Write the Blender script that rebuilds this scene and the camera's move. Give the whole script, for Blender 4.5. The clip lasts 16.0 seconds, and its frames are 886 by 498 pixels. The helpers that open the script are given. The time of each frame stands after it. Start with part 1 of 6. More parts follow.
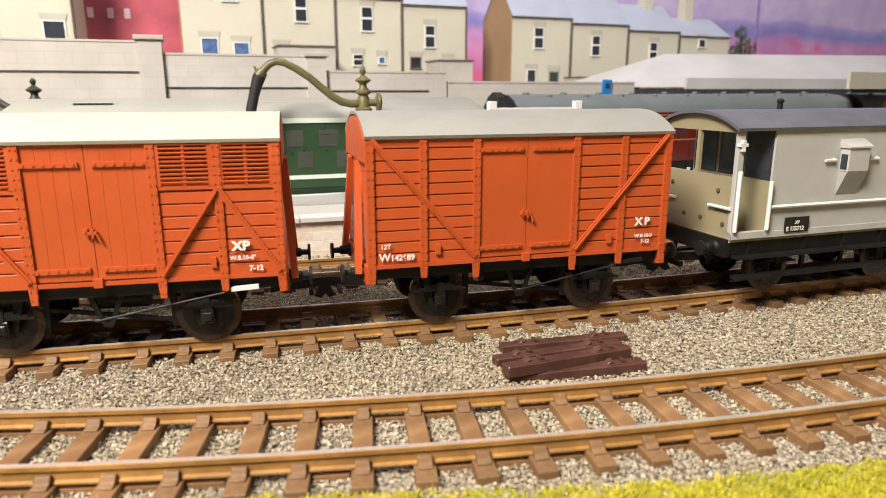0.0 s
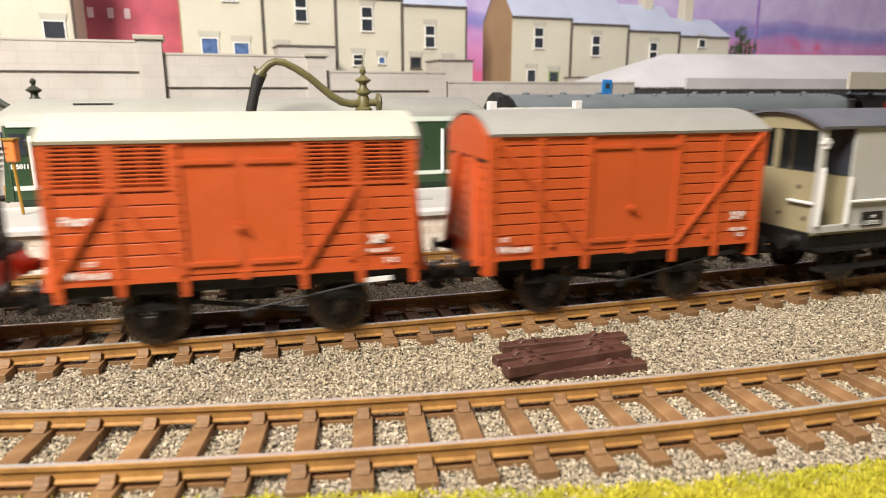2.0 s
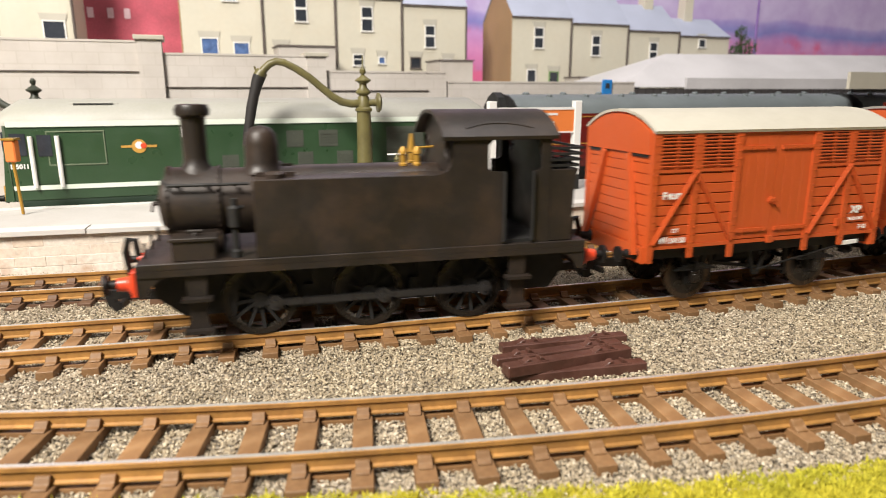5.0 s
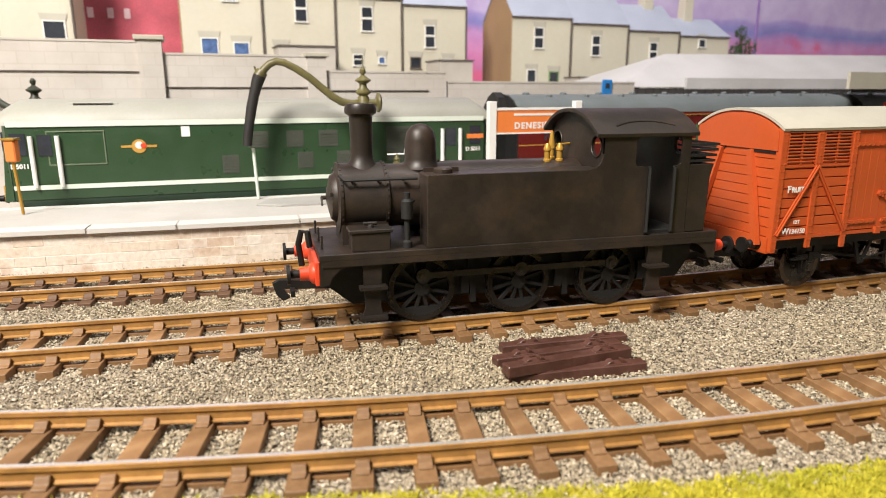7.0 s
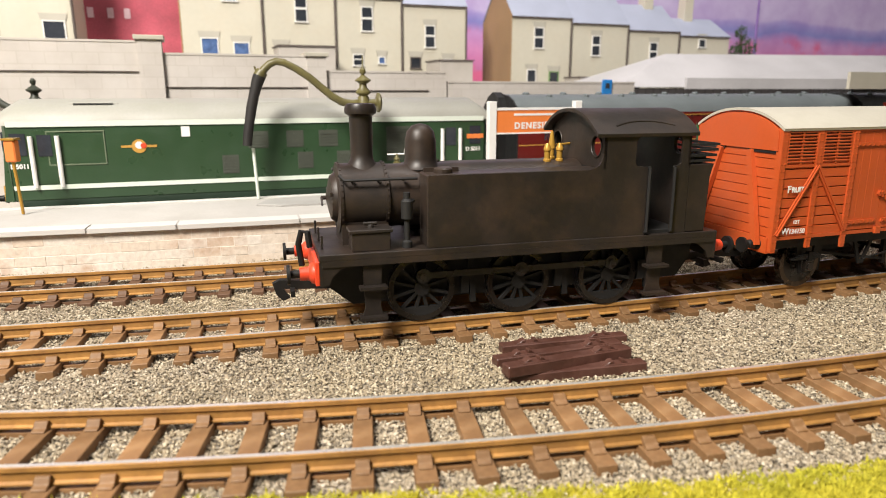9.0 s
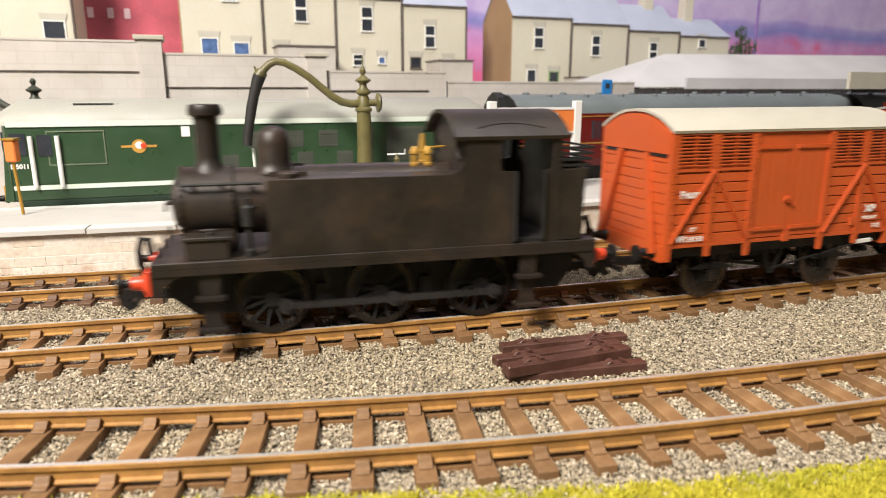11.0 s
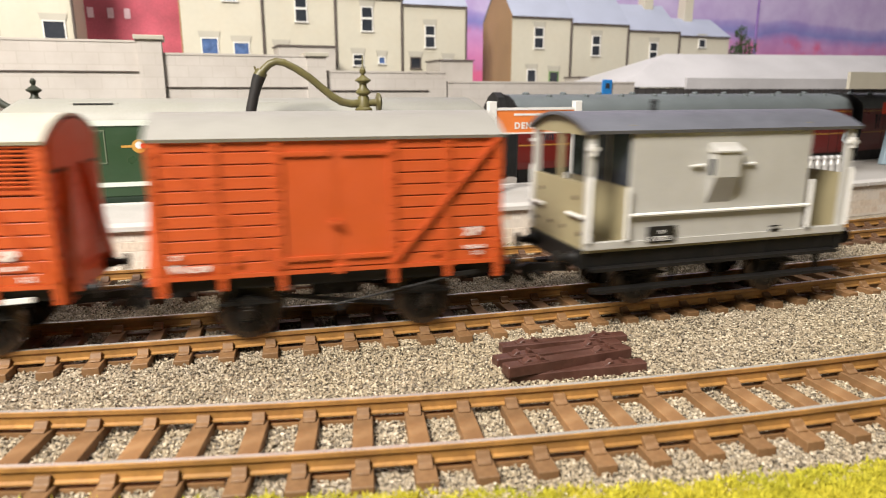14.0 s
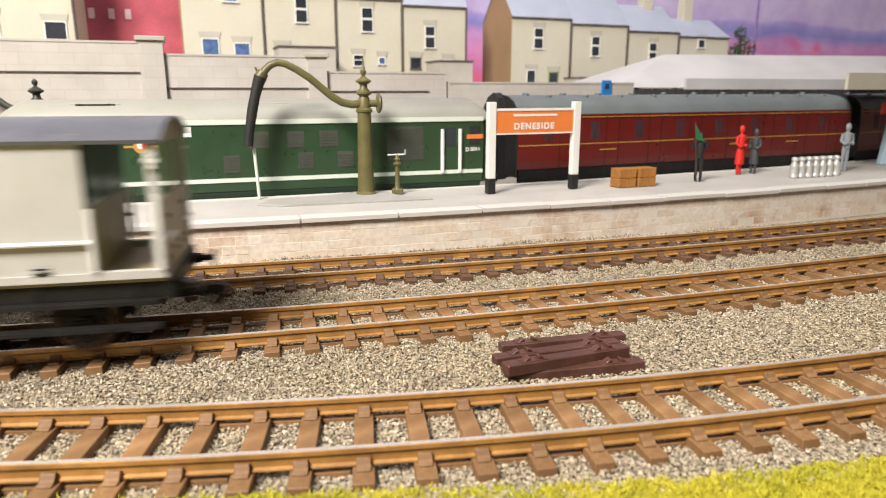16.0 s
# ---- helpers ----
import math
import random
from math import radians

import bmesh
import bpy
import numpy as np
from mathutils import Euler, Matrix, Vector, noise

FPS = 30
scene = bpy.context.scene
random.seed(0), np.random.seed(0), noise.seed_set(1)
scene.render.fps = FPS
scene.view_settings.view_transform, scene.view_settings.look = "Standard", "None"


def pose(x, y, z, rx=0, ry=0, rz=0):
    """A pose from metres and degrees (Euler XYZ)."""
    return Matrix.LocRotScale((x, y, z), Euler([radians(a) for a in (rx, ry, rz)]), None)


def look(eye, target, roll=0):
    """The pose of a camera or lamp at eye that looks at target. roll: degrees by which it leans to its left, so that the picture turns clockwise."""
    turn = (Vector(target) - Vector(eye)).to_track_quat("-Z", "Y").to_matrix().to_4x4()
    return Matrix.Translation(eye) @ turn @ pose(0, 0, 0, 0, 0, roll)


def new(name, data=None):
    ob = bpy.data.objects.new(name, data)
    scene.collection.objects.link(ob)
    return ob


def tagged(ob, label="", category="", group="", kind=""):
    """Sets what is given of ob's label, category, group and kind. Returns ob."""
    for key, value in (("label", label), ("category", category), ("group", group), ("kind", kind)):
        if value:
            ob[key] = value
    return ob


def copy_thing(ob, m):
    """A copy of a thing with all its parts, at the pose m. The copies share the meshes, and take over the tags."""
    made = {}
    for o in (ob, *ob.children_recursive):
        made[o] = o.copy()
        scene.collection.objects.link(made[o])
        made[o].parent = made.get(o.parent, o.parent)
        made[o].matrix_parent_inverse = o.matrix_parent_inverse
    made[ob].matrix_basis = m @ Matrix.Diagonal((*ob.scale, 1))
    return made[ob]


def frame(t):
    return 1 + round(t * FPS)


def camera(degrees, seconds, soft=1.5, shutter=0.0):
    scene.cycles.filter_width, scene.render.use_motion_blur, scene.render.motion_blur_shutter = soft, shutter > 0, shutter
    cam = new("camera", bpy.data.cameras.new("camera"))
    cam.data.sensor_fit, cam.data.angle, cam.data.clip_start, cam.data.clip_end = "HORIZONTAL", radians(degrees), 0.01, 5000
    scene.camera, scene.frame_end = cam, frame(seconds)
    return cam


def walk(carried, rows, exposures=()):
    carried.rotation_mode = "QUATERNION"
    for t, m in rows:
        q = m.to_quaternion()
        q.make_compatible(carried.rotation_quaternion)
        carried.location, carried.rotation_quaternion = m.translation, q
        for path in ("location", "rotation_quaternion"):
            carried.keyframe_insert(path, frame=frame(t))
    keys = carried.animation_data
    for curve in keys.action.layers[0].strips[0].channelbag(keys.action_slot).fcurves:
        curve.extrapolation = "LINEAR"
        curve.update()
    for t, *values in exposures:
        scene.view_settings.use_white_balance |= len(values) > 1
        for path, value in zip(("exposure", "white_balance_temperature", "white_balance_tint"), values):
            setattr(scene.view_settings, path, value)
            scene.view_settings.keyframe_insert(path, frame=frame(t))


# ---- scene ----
# ---------------------------------------------------------------- camera
cam = camera(67.7, 16.0, soft=0.9, shutter=0.9)
cam.data.dof.use_dof, cam.data.dof.focus_distance, cam.data.dof.aperture_fstop = True, 0.180, 28


def eye(back=0.0):
    """The tripod's pose; back: millimetres along the line of sight."""
    return pose(0, -0.16353 - 0.97219 * back * 0.001, 0.05455 + 0.2342 * back * 0.001, 76.455, 0, 0)


walk(cam, [(0.0, eye()), (2.3, eye()), (2.5, eye(1.2)), (2.8, eye()), (3.8, eye(0.1)), (4.0, eye(0.5)), (4.4, eye()),
           (15.7, eye()), (16.0, eye(1.4))],
     exposures=[(0.0, -0.07), (16.0, -0.07)])

# ---------------------------------------------------------------- light of the room, with an added fill lamp
world = bpy.data.worlds.new("world")
world.use_nodes = True
world.node_tree.nodes["Background"].inputs["Color"].default_value = (0.9, 0.93, 1.0, 1)
world.node_tree.nodes["Background"].inputs["Strength"].default_value = 0.3
scene.world = world


def unseen_lamp(x, y, z, w, d, power, colour, aim):
    data = bpy.data.lights.new("unseen_lamp", "AREA")
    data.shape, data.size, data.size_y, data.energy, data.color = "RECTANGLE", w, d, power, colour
    ob = new("unseen_lamp", data)
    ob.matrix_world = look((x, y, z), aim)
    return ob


# Main lamp: the room's overhead light, out of view.
unseen_lamp(-0.31, -0.43, 0.60, 0.24, 0.24, 17.5, (1.0, 0.935, 0.85), (-0.27, 0.0, 0))
# Added fill lamp that brightens the street and backdrop; no such fitting is known.
unseen_lamp(0.15, 0.16, 1.00, 0.5, 0.3, 6.5, (1.0, 0.97, 0.97), (0.22, 0.80, 0.05))


# ---------------------------------------------------------------- materials
def nodes_of(name):
    m = bpy.data.materials.new(name)
    m.use_nodes = True
    nt = m.node_tree
    return m, nt, nt.nodes["Principled BSDF"]


def link(nt, a, b):
    nt.links.new(a, b)


def noise_node(nt, scale, detail=4.0, rough=0.55, coords="Object"):
    tc = nt.nodes.new("ShaderNodeTexCoord")
    n = nt.nodes.new("ShaderNodeTexNoise")
    n.inputs["Scale"].default_value = scale
    n.inputs["Detail"].default_value = detail
    n.inputs["Roughness"].default_value = rough
    link(nt, tc.outputs[coords], n.inputs["Vector"])
    return n.outputs["Fac"]


def ramp(nt, fac, stops):
    r = nt.nodes.new("ShaderNodeValToRGB")
    els = r.color_ramp.elements
    while len(els) < len(stops):
        els.new(0.5)
    for e, (pos, c) in zip(els, stops):
        e.position = pos
        e.color = (*c, 1)
    link(nt, fac, r.inputs["Fac"])
    return r.outputs["Color"]


def mix(nt, kind, fac, a, b):
    n = nt.nodes.new("ShaderNodeMix")
    n.data_type, n.blend_type = "RGBA", kind
    for value, slot in ((fac, 0), (a, 6), (b, 7)):
        if isinstance(value, (int, float)):
            n.inputs[slot].default_value = value
        elif isinstance(value, tuple):
            n.inputs[slot].default_value = (*value, 1)
        else:
            link(nt, value, n.inputs[slot])
    return n.outputs[2]


def tone(c, k):
    return tuple(min(1.0, v * k) for v in c)


def surface(name, col, rough=0.55, metal=0.0, var=0.18, coarse=60, fine=900, bump=0.15, dirt=None, dirt_amount=0.5,
            island=0.0, random_tone=0.0, shine=0.5):
    """Paint, plastic, card or stone: two scales of variation, fine relief and optional dirt."""
    m, nt, b = nodes_of(name)
    big = ramp(nt, noise_node(nt, coarse), [(0.3, tone(col, 1 - var)), (0.7, tone(col, 1 + var * 0.7))])
    small = ramp(nt, noise_node(nt, fine, 3), [(0.3, (1 - var * 0.6,) * 3), (0.7, (1.0, 1.0, 1.0))])
    colour = mix(nt, "MULTIPLY", 1.0, big, small)
    if dirt:
        mask = ramp(nt, noise_node(nt, coarse * 2.3, 6, 0.7), [(0.45, (0, 0, 0)), (0.72, (dirt_amount,) * 3)])
        colour = mix(nt, "MIX", mask, colour, dirt)
    if island or random_tone:
        if island:
            src = nt.nodes.new("ShaderNodeNewGeometry").outputs["Random Per Island"]
        else:
            src = nt.nodes.new("ShaderNodeObjectInfo").outputs["Random"]
        k = island or random_tone
        colour = mix(nt, "MULTIPLY", 1.0, colour, ramp(nt, src, [(0.0, (1 - k,) * 3), (1.0, (1.0, 1.0, 1.0))]))
    link(nt, colour, b.inputs["Base Color"])
    b.inputs["Metallic"].default_value = metal
    b.inputs["Specular IOR Level"].default_value = shine
    r = ramp(nt, noise_node(nt, coarse * 4, 3), [(0.3, (max(rough - 0.08, 0.02),) * 3), (0.7, (min(rough + 0.1, 1),) * 3)])
    link(nt, r, b.inputs["Roughness"])
    if bump:
        bn = nt.nodes.new("ShaderNodeBump")
        bn.inputs["Strength"].default_value = bump
        bn.inputs["Distance"].default_value = 0.0002
        link(nt, noise_node(nt, fine, 5), bn.inputs["Height"])
        link(nt, bn.outputs["Normal"], b.inputs["Normal"])
    return m


def ballast_material():
    m, nt, b = nodes_of("ballast_chips")
    rnd = nt.nodes.new("ShaderNodeNewGeometry").outputs["Random Per Island"]
    base = ramp(nt, rnd, [(0.0, (0.08, 0.068, 0.056)), (0.15, (0.235, 0.205, 0.16)), (0.4, (0.40, 0.355, 0.28)),
                          (0.62, (0.36, 0.31, 0.24)), (0.82, (0.50, 0.455, 0.375)), (1.0, (0.64, 0.60, 0.53))])
    patch = ramp(nt, noise_node(nt, 14, 3), [(0.35, (0.98, 0.92, 0.84)), (0.65, (1.0, 0.93, 0.78))])
    colour = mix(nt, "MULTIPLY", 1.0, base, patch)
    link(nt, mix(nt, "MULTIPLY", 1.0, colour, ramp(nt, noise_node(nt, 2500, 2), [(0.3, (0.8,) * 3), (0.7, (1.0,) * 3)])),
         b.inputs["Base Color"])
    b.inputs["Roughness"].default_value = 0.85
    return m


def grass_material():
    m, nt, b = nodes_of("static_grass")
    rnd = nt.nodes.new("ShaderNodeNewGeometry").outputs["Random Per Island"]
    base = ramp(nt, rnd, [(0.0, (0.30, 0.28, 0.018)), (0.5, (0.46, 0.40, 0.022)), (1.0, (0.56, 0.48, 0.04))])
    link(nt, mix(nt, "MULTIPLY", 1.0, base, ramp(nt, noise_node(nt, 90, 3), [(0.3, (0.75, 0.85, 0.7)), (0.6, (1, 1, 1))])),
         b.inputs["Base Color"])
    b.inputs["Roughness"].default_value = 0.8
    return m


def stone_wall_material(name, col, w, h, mortar):
    """Printed dressed stone: courses of blocks with faint joints and stains."""
    m, nt, b = nodes_of(name)
    tc = nt.nodes.new("ShaderNodeTexCoord")
    br = nt.nodes.new("ShaderNodeTexBrick")
    br.inputs["Scale"].default_value = 1.0
    br.inputs["Brick Width"].default_value = w
    br.inputs["Row Height"].default_value = h
    br.inputs["Mortar Size"].default_value = h * 0.05
    br.inputs["Color1"].default_value = (*col, 1)
    br.inputs["Color2"].default_value = (*tone(col, 0.955), 1)
    br.inputs["Mortar"].default_value = (*mortar, 1)
    link(nt, tc.outputs["UV"], br.inputs["Vector"])
    stain = ramp(nt, noise_node(nt, 22, 6, 0.65), [(0.3, (0.80, 0.78, 0.76)), (0.62, (1, 1, 1))])
    spots = ramp(nt, noise_node(nt, 9, 5, 0.6), [(0.62, (1, 1, 1)), (0.78, (0.95, 0.72, 0.66))])
    colour = mix(nt, "MULTIPLY", 1.0, mix(nt, "MULTIPLY", 1.0, br.outputs["Color"], stain), spots)
    link(nt, colour, b.inputs["Base Color"])
    b.inputs["Roughness"].default_value = 0.8
    return m


def platform_stone_material():
    """Cream stone washed with plaster, with rust-brown stains that run on from block to block."""
    m, nt, b = nodes_of("platform_stone")
    where = nt.nodes.new("ShaderNodeNewGeometry").outputs["Position"]

    def cloud(scale, detail, rough):
        n = nt.nodes.new("ShaderNodeTexNoise")
        n.inputs["Scale"].default_value, n.inputs["Detail"].default_value, n.inputs["Roughness"].default_value = scale, detail, rough
        link(nt, where, n.inputs["Vector"])
        return n.outputs["Fac"]

    rnd = nt.nodes.new("ShaderNodeObjectInfo").outputs["Random"]
    base = ramp(nt, rnd, [(0.0, (0.68, 0.57, 0.46)), (0.5, (0.73, 0.645, 0.55)), (1.0, (0.75, 0.69, 0.61))])
    grain = ramp(nt, cloud(700, 4, 0.6), [(0.3, (0.82, 0.80, 0.78)), (0.65, (1, 1, 1))])
    colour = mix(nt, "MULTIPLY", 1.0, base, grain)
    rust = ramp(nt, cloud(26, 6, 0.72), [(0.52, (0, 0, 0)), (0.68, (0.75,) * 3)])
    colour = mix(nt, "MIX", rust, colour, (0.40, 0.21, 0.11))
    soot = ramp(nt, cloud(75, 6, 0.75), [(0.58, (0, 0, 0)), (0.75, (0.6,) * 3)])
    colour = mix(nt, "MIX", soot, colour, (0.25, 0.17, 0.11))
    link(nt, colour, b.inputs["Base Color"])
    b.inputs["Roughness"].default_value = 0.85
    bn = nt.nodes.new("ShaderNodeBump")
    bn.inputs["Strength"].default_value, bn.inputs["Distance"].default_value = 0.4, 0.0003
    link(nt, cloud(500, 5, 0.6), bn.inputs["Height"])
    link(nt, bn.outputs["Normal"], b.inputs["Normal"])
    return m


def backdrop_material():
    """Printed landscape sheet: lilac sky, blue ridge, heather slopes, each with its own edge."""
    m, nt, b = nodes_of("backdrop_print")
    tc = nt.nodes.new("ShaderNodeTexCoord")
    sep = nt.nodes.new("ShaderNodeSeparateXYZ")
    link(nt, tc.outputs["Object"], sep.inputs[0])
    add = nt.nodes.new("ShaderNodeMath")
    add.operation = "MULTIPLY_ADD"
    wob = noise_node(nt, 9, 4, 0.6)
    link(nt, wob, add.inputs[0])
    add.inputs[1].default_value = 0.030
    link(nt, sep.outputs["Z"], add.inputs[2])
    fac = nt.nodes.new("ShaderNodeMapRange")
    fac.inputs["From Min"].default_value = 0.06
    fac.inputs["From Max"].default_value = 0.26
    link(nt, add.outputs[0], fac.inputs["Value"])
    bands = ramp(nt, fac.outputs["Result"], [(0.0, (0.33, 0.10, 0.22)), (0.22, (0.70, 0.25, 0.46)), (0.36, (0.62, 0.34, 0.62)),
                                             (0.42, (0.28, 0.29, 0.62)), (0.475, (0.42, 0.36, 0.68)), (0.50, (0.60, 0.51, 0.76)), (1.0, (0.68, 0.60, 0.80))])
    blotch = ramp(nt, noise_node(nt, 26, 5, 0.65), [(0.35, (0.8, 0.72, 0.85)), (0.7, (1.0, 1.0, 1.0))])
    low = ramp(nt, fac.outputs["Result"], [(0.0, (1, 1, 1)), (0.34, (1, 1, 1)), (0.40, (0, 0, 0))])
    bloom = ramp(nt, noise_node(nt, 34, 4, 0.6), [(0.50, (0, 0, 0)), (0.62, (0.8,) * 3)])
    colour = mix(nt, "MIX", mix(nt, "MULTIPLY", 1.0, low, bloom), bands, (0.78, 0.14, 0.26))
    link(nt, mix(nt, "MULTIPLY", 1.0, colour, blotch), b.inputs["Base Color"])
    b.inputs["Roughness"].default_value = 0.7
    return m


ORANGE = surface("bauxite_paint", (0.50, 0.083, 0.018), 0.42, var=0.10, coarse=45, fine=1200, bump=0.08, dirt=(0.40, 0.08, 0.03), dirt_amount=0.35)
CREAM = surface("cream_roof", (0.44, 0.415, 0.345), 0.6, var=0.06, dirt=(0.38, 0.35, 0.28), dirt_amount=0.35)
GREY_ROOF = surface("grey_roof", (0.27, 0.26, 0.235), 0.55, var=0.08, dirt=(0.22, 0.21, 0.19), dirt_amount=0.4)
LEAD_ROOF = surface("lead_grey_roof", (0.115, 0.12, 0.142), 0.42, var=0.15)
FRAME = surface("underframe_black", (0.009, 0.0085, 0.008), 0.55, var=0.3, dirt=(0.024, 0.018, 0.013), dirt_amount=0.5, shine=0.3)
WHEEL = surface("wheel_bronze", (0.018, 0.014, 0.011), 0.28, metal=0.2, var=0.25)
RIM = surface("bronzed_tyre", (0.085, 0.06, 0.042), 0.25, metal=0.7, var=0.25)
TYRE = surface("bright_tyre", (0.42, 0.40, 0.37), 0.3, metal=1.0, var=0.15)
GREY_BODY = surface("light_grey_paint", (0.45, 0.44, 0.41), 0.5, var=0.06, dirt=(0.36, 0.335, 0.29), dirt_amount=0.3)
BUFF = surface("buff_veranda", (0.30, 0.258, 0.15), 0.5, var=0.06)
WHITE = surface("white_paint", (0.74, 0.73, 0.70), 0.45, var=0.04)
BLACK = surface("black_plate", (0.012, 0.012, 0.012), 0.5, var=0.2)
LOCO = surface("weathered_black", (0.0195, 0.0148, 0.012), 0.46, var=0.25, coarse=30, dirt=(0.06, 0.036, 0.023), dirt_amount=0.6, shine=0.38)
LOCO_DARK = surface("sooty_black", (0.008, 0.0075, 0.007), 0.7, var=0.25)
LOCO_MOTION = surface("coupling_rod_steel", (0.026, 0.025, 0.025), 0.3, metal=0.0, var=0.2)
RED = surface("signal_red", (0.68, 0.06, 0.02), 0.42, var=0.1, dirt=(0.3, 0.04, 0.02), dirt_amount=0.4)
BRASS = surface("ochre_brass", (0.45, 0.25, 0.04), 0.35, metal=0.3, var=0.15)
RAILTOP = surface("polished_rail_head", (0.62, 0.59, 0.54), 0.27, metal=0.55, var=0.1, bump=0.03)
RUST = surface("rusty_rail_side", (0.39, 0.20, 0.055), 0.5, var=0.3, coarse=90, dirt=(0.17, 0.075, 0.03), dirt_amount=0.5)
SLEEPER = surface("brown_sleeper", (0.27, 0.14, 0.056), 0.6, var=0.25, coarse=150, dirt=(0.33, 0.205, 0.10), dirt_amount=0.5, random_tone=0.25)
SLEEPER_DARK = surface("dull_brown_sleeper", (0.16, 0.082, 0.042), 0.65, var=0.22, coarse=150, random_tone=0.25)
PILE = surface("chocolate_plastic", (0.072, 0.029, 0.02), 0.42, var=0.2, coarse=120, dirt=(0.13, 0.06, 0.045), dirt_amount=0.5)
BALLAST = ballast_material()
BED = surface("ballast_bed", (0.34, 0.295, 0.23), 0.9, var=0.3, coarse=300, fine=1500, bump=0.6)
GRASS = grass_material()
GRASS_BED = surface("grass_mat", (0.46, 0.39, 0.03), 0.9, var=0.3, coarse=90)
PLATFORM = surface("platform_paving", (0.43, 0.41, 0.385), 0.75, var=0.10, coarse=25, dirt=(0.34, 0.32, 0.29), dirt_amount=0.5)
COPING = surface("white_coping", (0.56, 0.54, 0.51), 0.7, var=0.08, dirt=(0.5, 0.45, 0.4), dirt_amount=0.4)
PLAT_STONE = platform_stone_material()
MORTAR = surface("pale_mortar", (0.70, 0.63, 0.55), 0.85, var=0.12)
CONCRETE = surface("grey_slab", (0.34, 0.33, 0.31), 0.7, var=0.12)
OLIVE = surface("olive_cast_iron", (0.135, 0.118, 0.042), 0.42, var=0.2, coarse=120, dirt=(0.07, 0.06, 0.03), dirt_amount=0.5)
HOSE = surface("black_leather_hose", (0.018, 0.016, 0.015), 0.6, var=0.3)
GREEN = surface("locomotive_green", (0.026, 0.058, 0.026), 0.33, var=0.12, coarse=30)
GREY_GREEN = surface("pale_grey_roof", (0.31, 0.305, 0.27), 0.5, var=0.10, coarse=20, dirt=(0.26, 0.26, 0.2), dirt_amount=0.4)
# Paler than the body green: paints the highlight along the raised beading.
BEADING = surface("highlit_beading", (0.16, 0.20, 0.13), 0.4, var=0.3)
STRIPE = surface("pale_green_stripe", (0.62, 0.68, 0.60), 0.45, var=0.05)
GRILLE = surface("grey_grille", (0.06, 0.068, 0.052), 0.5, var=0.2)
MAROON = surface("maroon_coach_paint", (0.115, 0.008, 0.006), 0.34, var=0.12, coarse=25)
COACH_ROOF = surface("coach_roof_grey", (0.13, 0.15, 0.155), 0.5, var=0.12)
LINING = surface("yellow_lining", (0.46, 0.25, 0.045), 0.5, var=0.1)
SIGN = surface("orange_sign", (0.72, 0.20, 0.045), 0.5, var=0.06)
WALL = stone_wall_material("pale_stone_wall", (0.56, 0.525, 0.49), 0.011, 0.0055, (0.51, 0.475, 0.435))
HOUSE = surface("cream_stone_facade", (0.56, 0.53, 0.435), 0.8, var=0.07, coarse=24, fine=260, dirt=(0.55, 0.48, 0.36), dirt_amount=0.35)
GABLE = surface("brown_gable", (0.36, 0.23, 0.12), 0.8, var=0.15, coarse=30)
LINTEL = surface("stone_lintel", (0.45, 0.425, 0.36), 0.8, var=0.08)
SLATE = surface("pale_slate", (0.38, 0.41, 0.52), 0.6, var=0.10, coarse=30)
REDBRICK = surface("red_brick_house", (0.50, 0.10, 0.14), 0.8, var=0.45, coarse=30)
GLASSDARK = surface("dark_window", (0.035, 0.04, 0.05), 0.15, var=0.3)
GLASSBLUE = surface("blue_window", (0.10, 0.17, 0.36), 0.2, var=0.4, coarse=150)
BLUE = surface("blue_door_paint", (0.02, 0.20, 0.55), 0.5, var=0.1)
DOORGREEN = surface("green_window_frame", (0.16, 0.28, 0.10), 0.5, var=0.1)
PIPE = surface("dark_downpipe", (0.10, 0.08, 0.07), 0.6, var=0.1)
CANOPY = surface("pale_canopy_roof", (0.52, 0.505, 0.515), 0.7, var=0.13, coarse=22)
VALANCE = surface("dark_valance", (0.05, 0.045, 0.045), 0.6, var=0.2)
PALEBLUE = surface("pale_blue_post", (0.36, 0.48, 0.56), 0.5, var=0.08)
TAN = surface("tan_crate", (0.36, 0.155, 0.035), 0.6, var=0.2, coarse=200)
CHURN = surface("silver_churn", (0.62, 0.61, 0.59), 0.35, metal=0.4, var=0.12)
LEAF = surface("dark_leaf", (0.055, 0.10, 0.035), 0.8, var=0.3, island=0.4)
BARK = surface("bark", (0.09, 0.06, 0.04), 0.9, var=0.2)
# Grey of the unseen room shell, kept dark to limit bounced light.
ROOMWALL = surface("room_wall_paint", (0.22, 0.21, 0.20), 0.9, var=0.04, coarse=3, fine=60)
CARPET = surface("room_floor", (0.25, 0.22, 0.2), 0.9, var=0.1, coarse=5, fine=200)
BOARD = surface("baseboard_timber", (0.36, 0.26, 0.16), 0.7, var=0.15, coarse=12)
BACKDROP = backdrop_material()

# ---------------------------------------------------------------- mesh tools (millimetres)
MM = 0.001


def box(bm, x0, x1, y0, y1, z0, z1):
    v = [bm.verts.new((x, y, z)) for z in (z0, z1) for y in (y0, y1) for x in (x0, x1)]
    for f in ((0, 2, 3, 1), (4, 5, 7, 6), (0, 1, 5, 4), (2, 6, 7, 3), (0, 4, 6, 2), (1, 3, 7, 5)):
        bm.faces.new([v[i] for i in f])
    return v


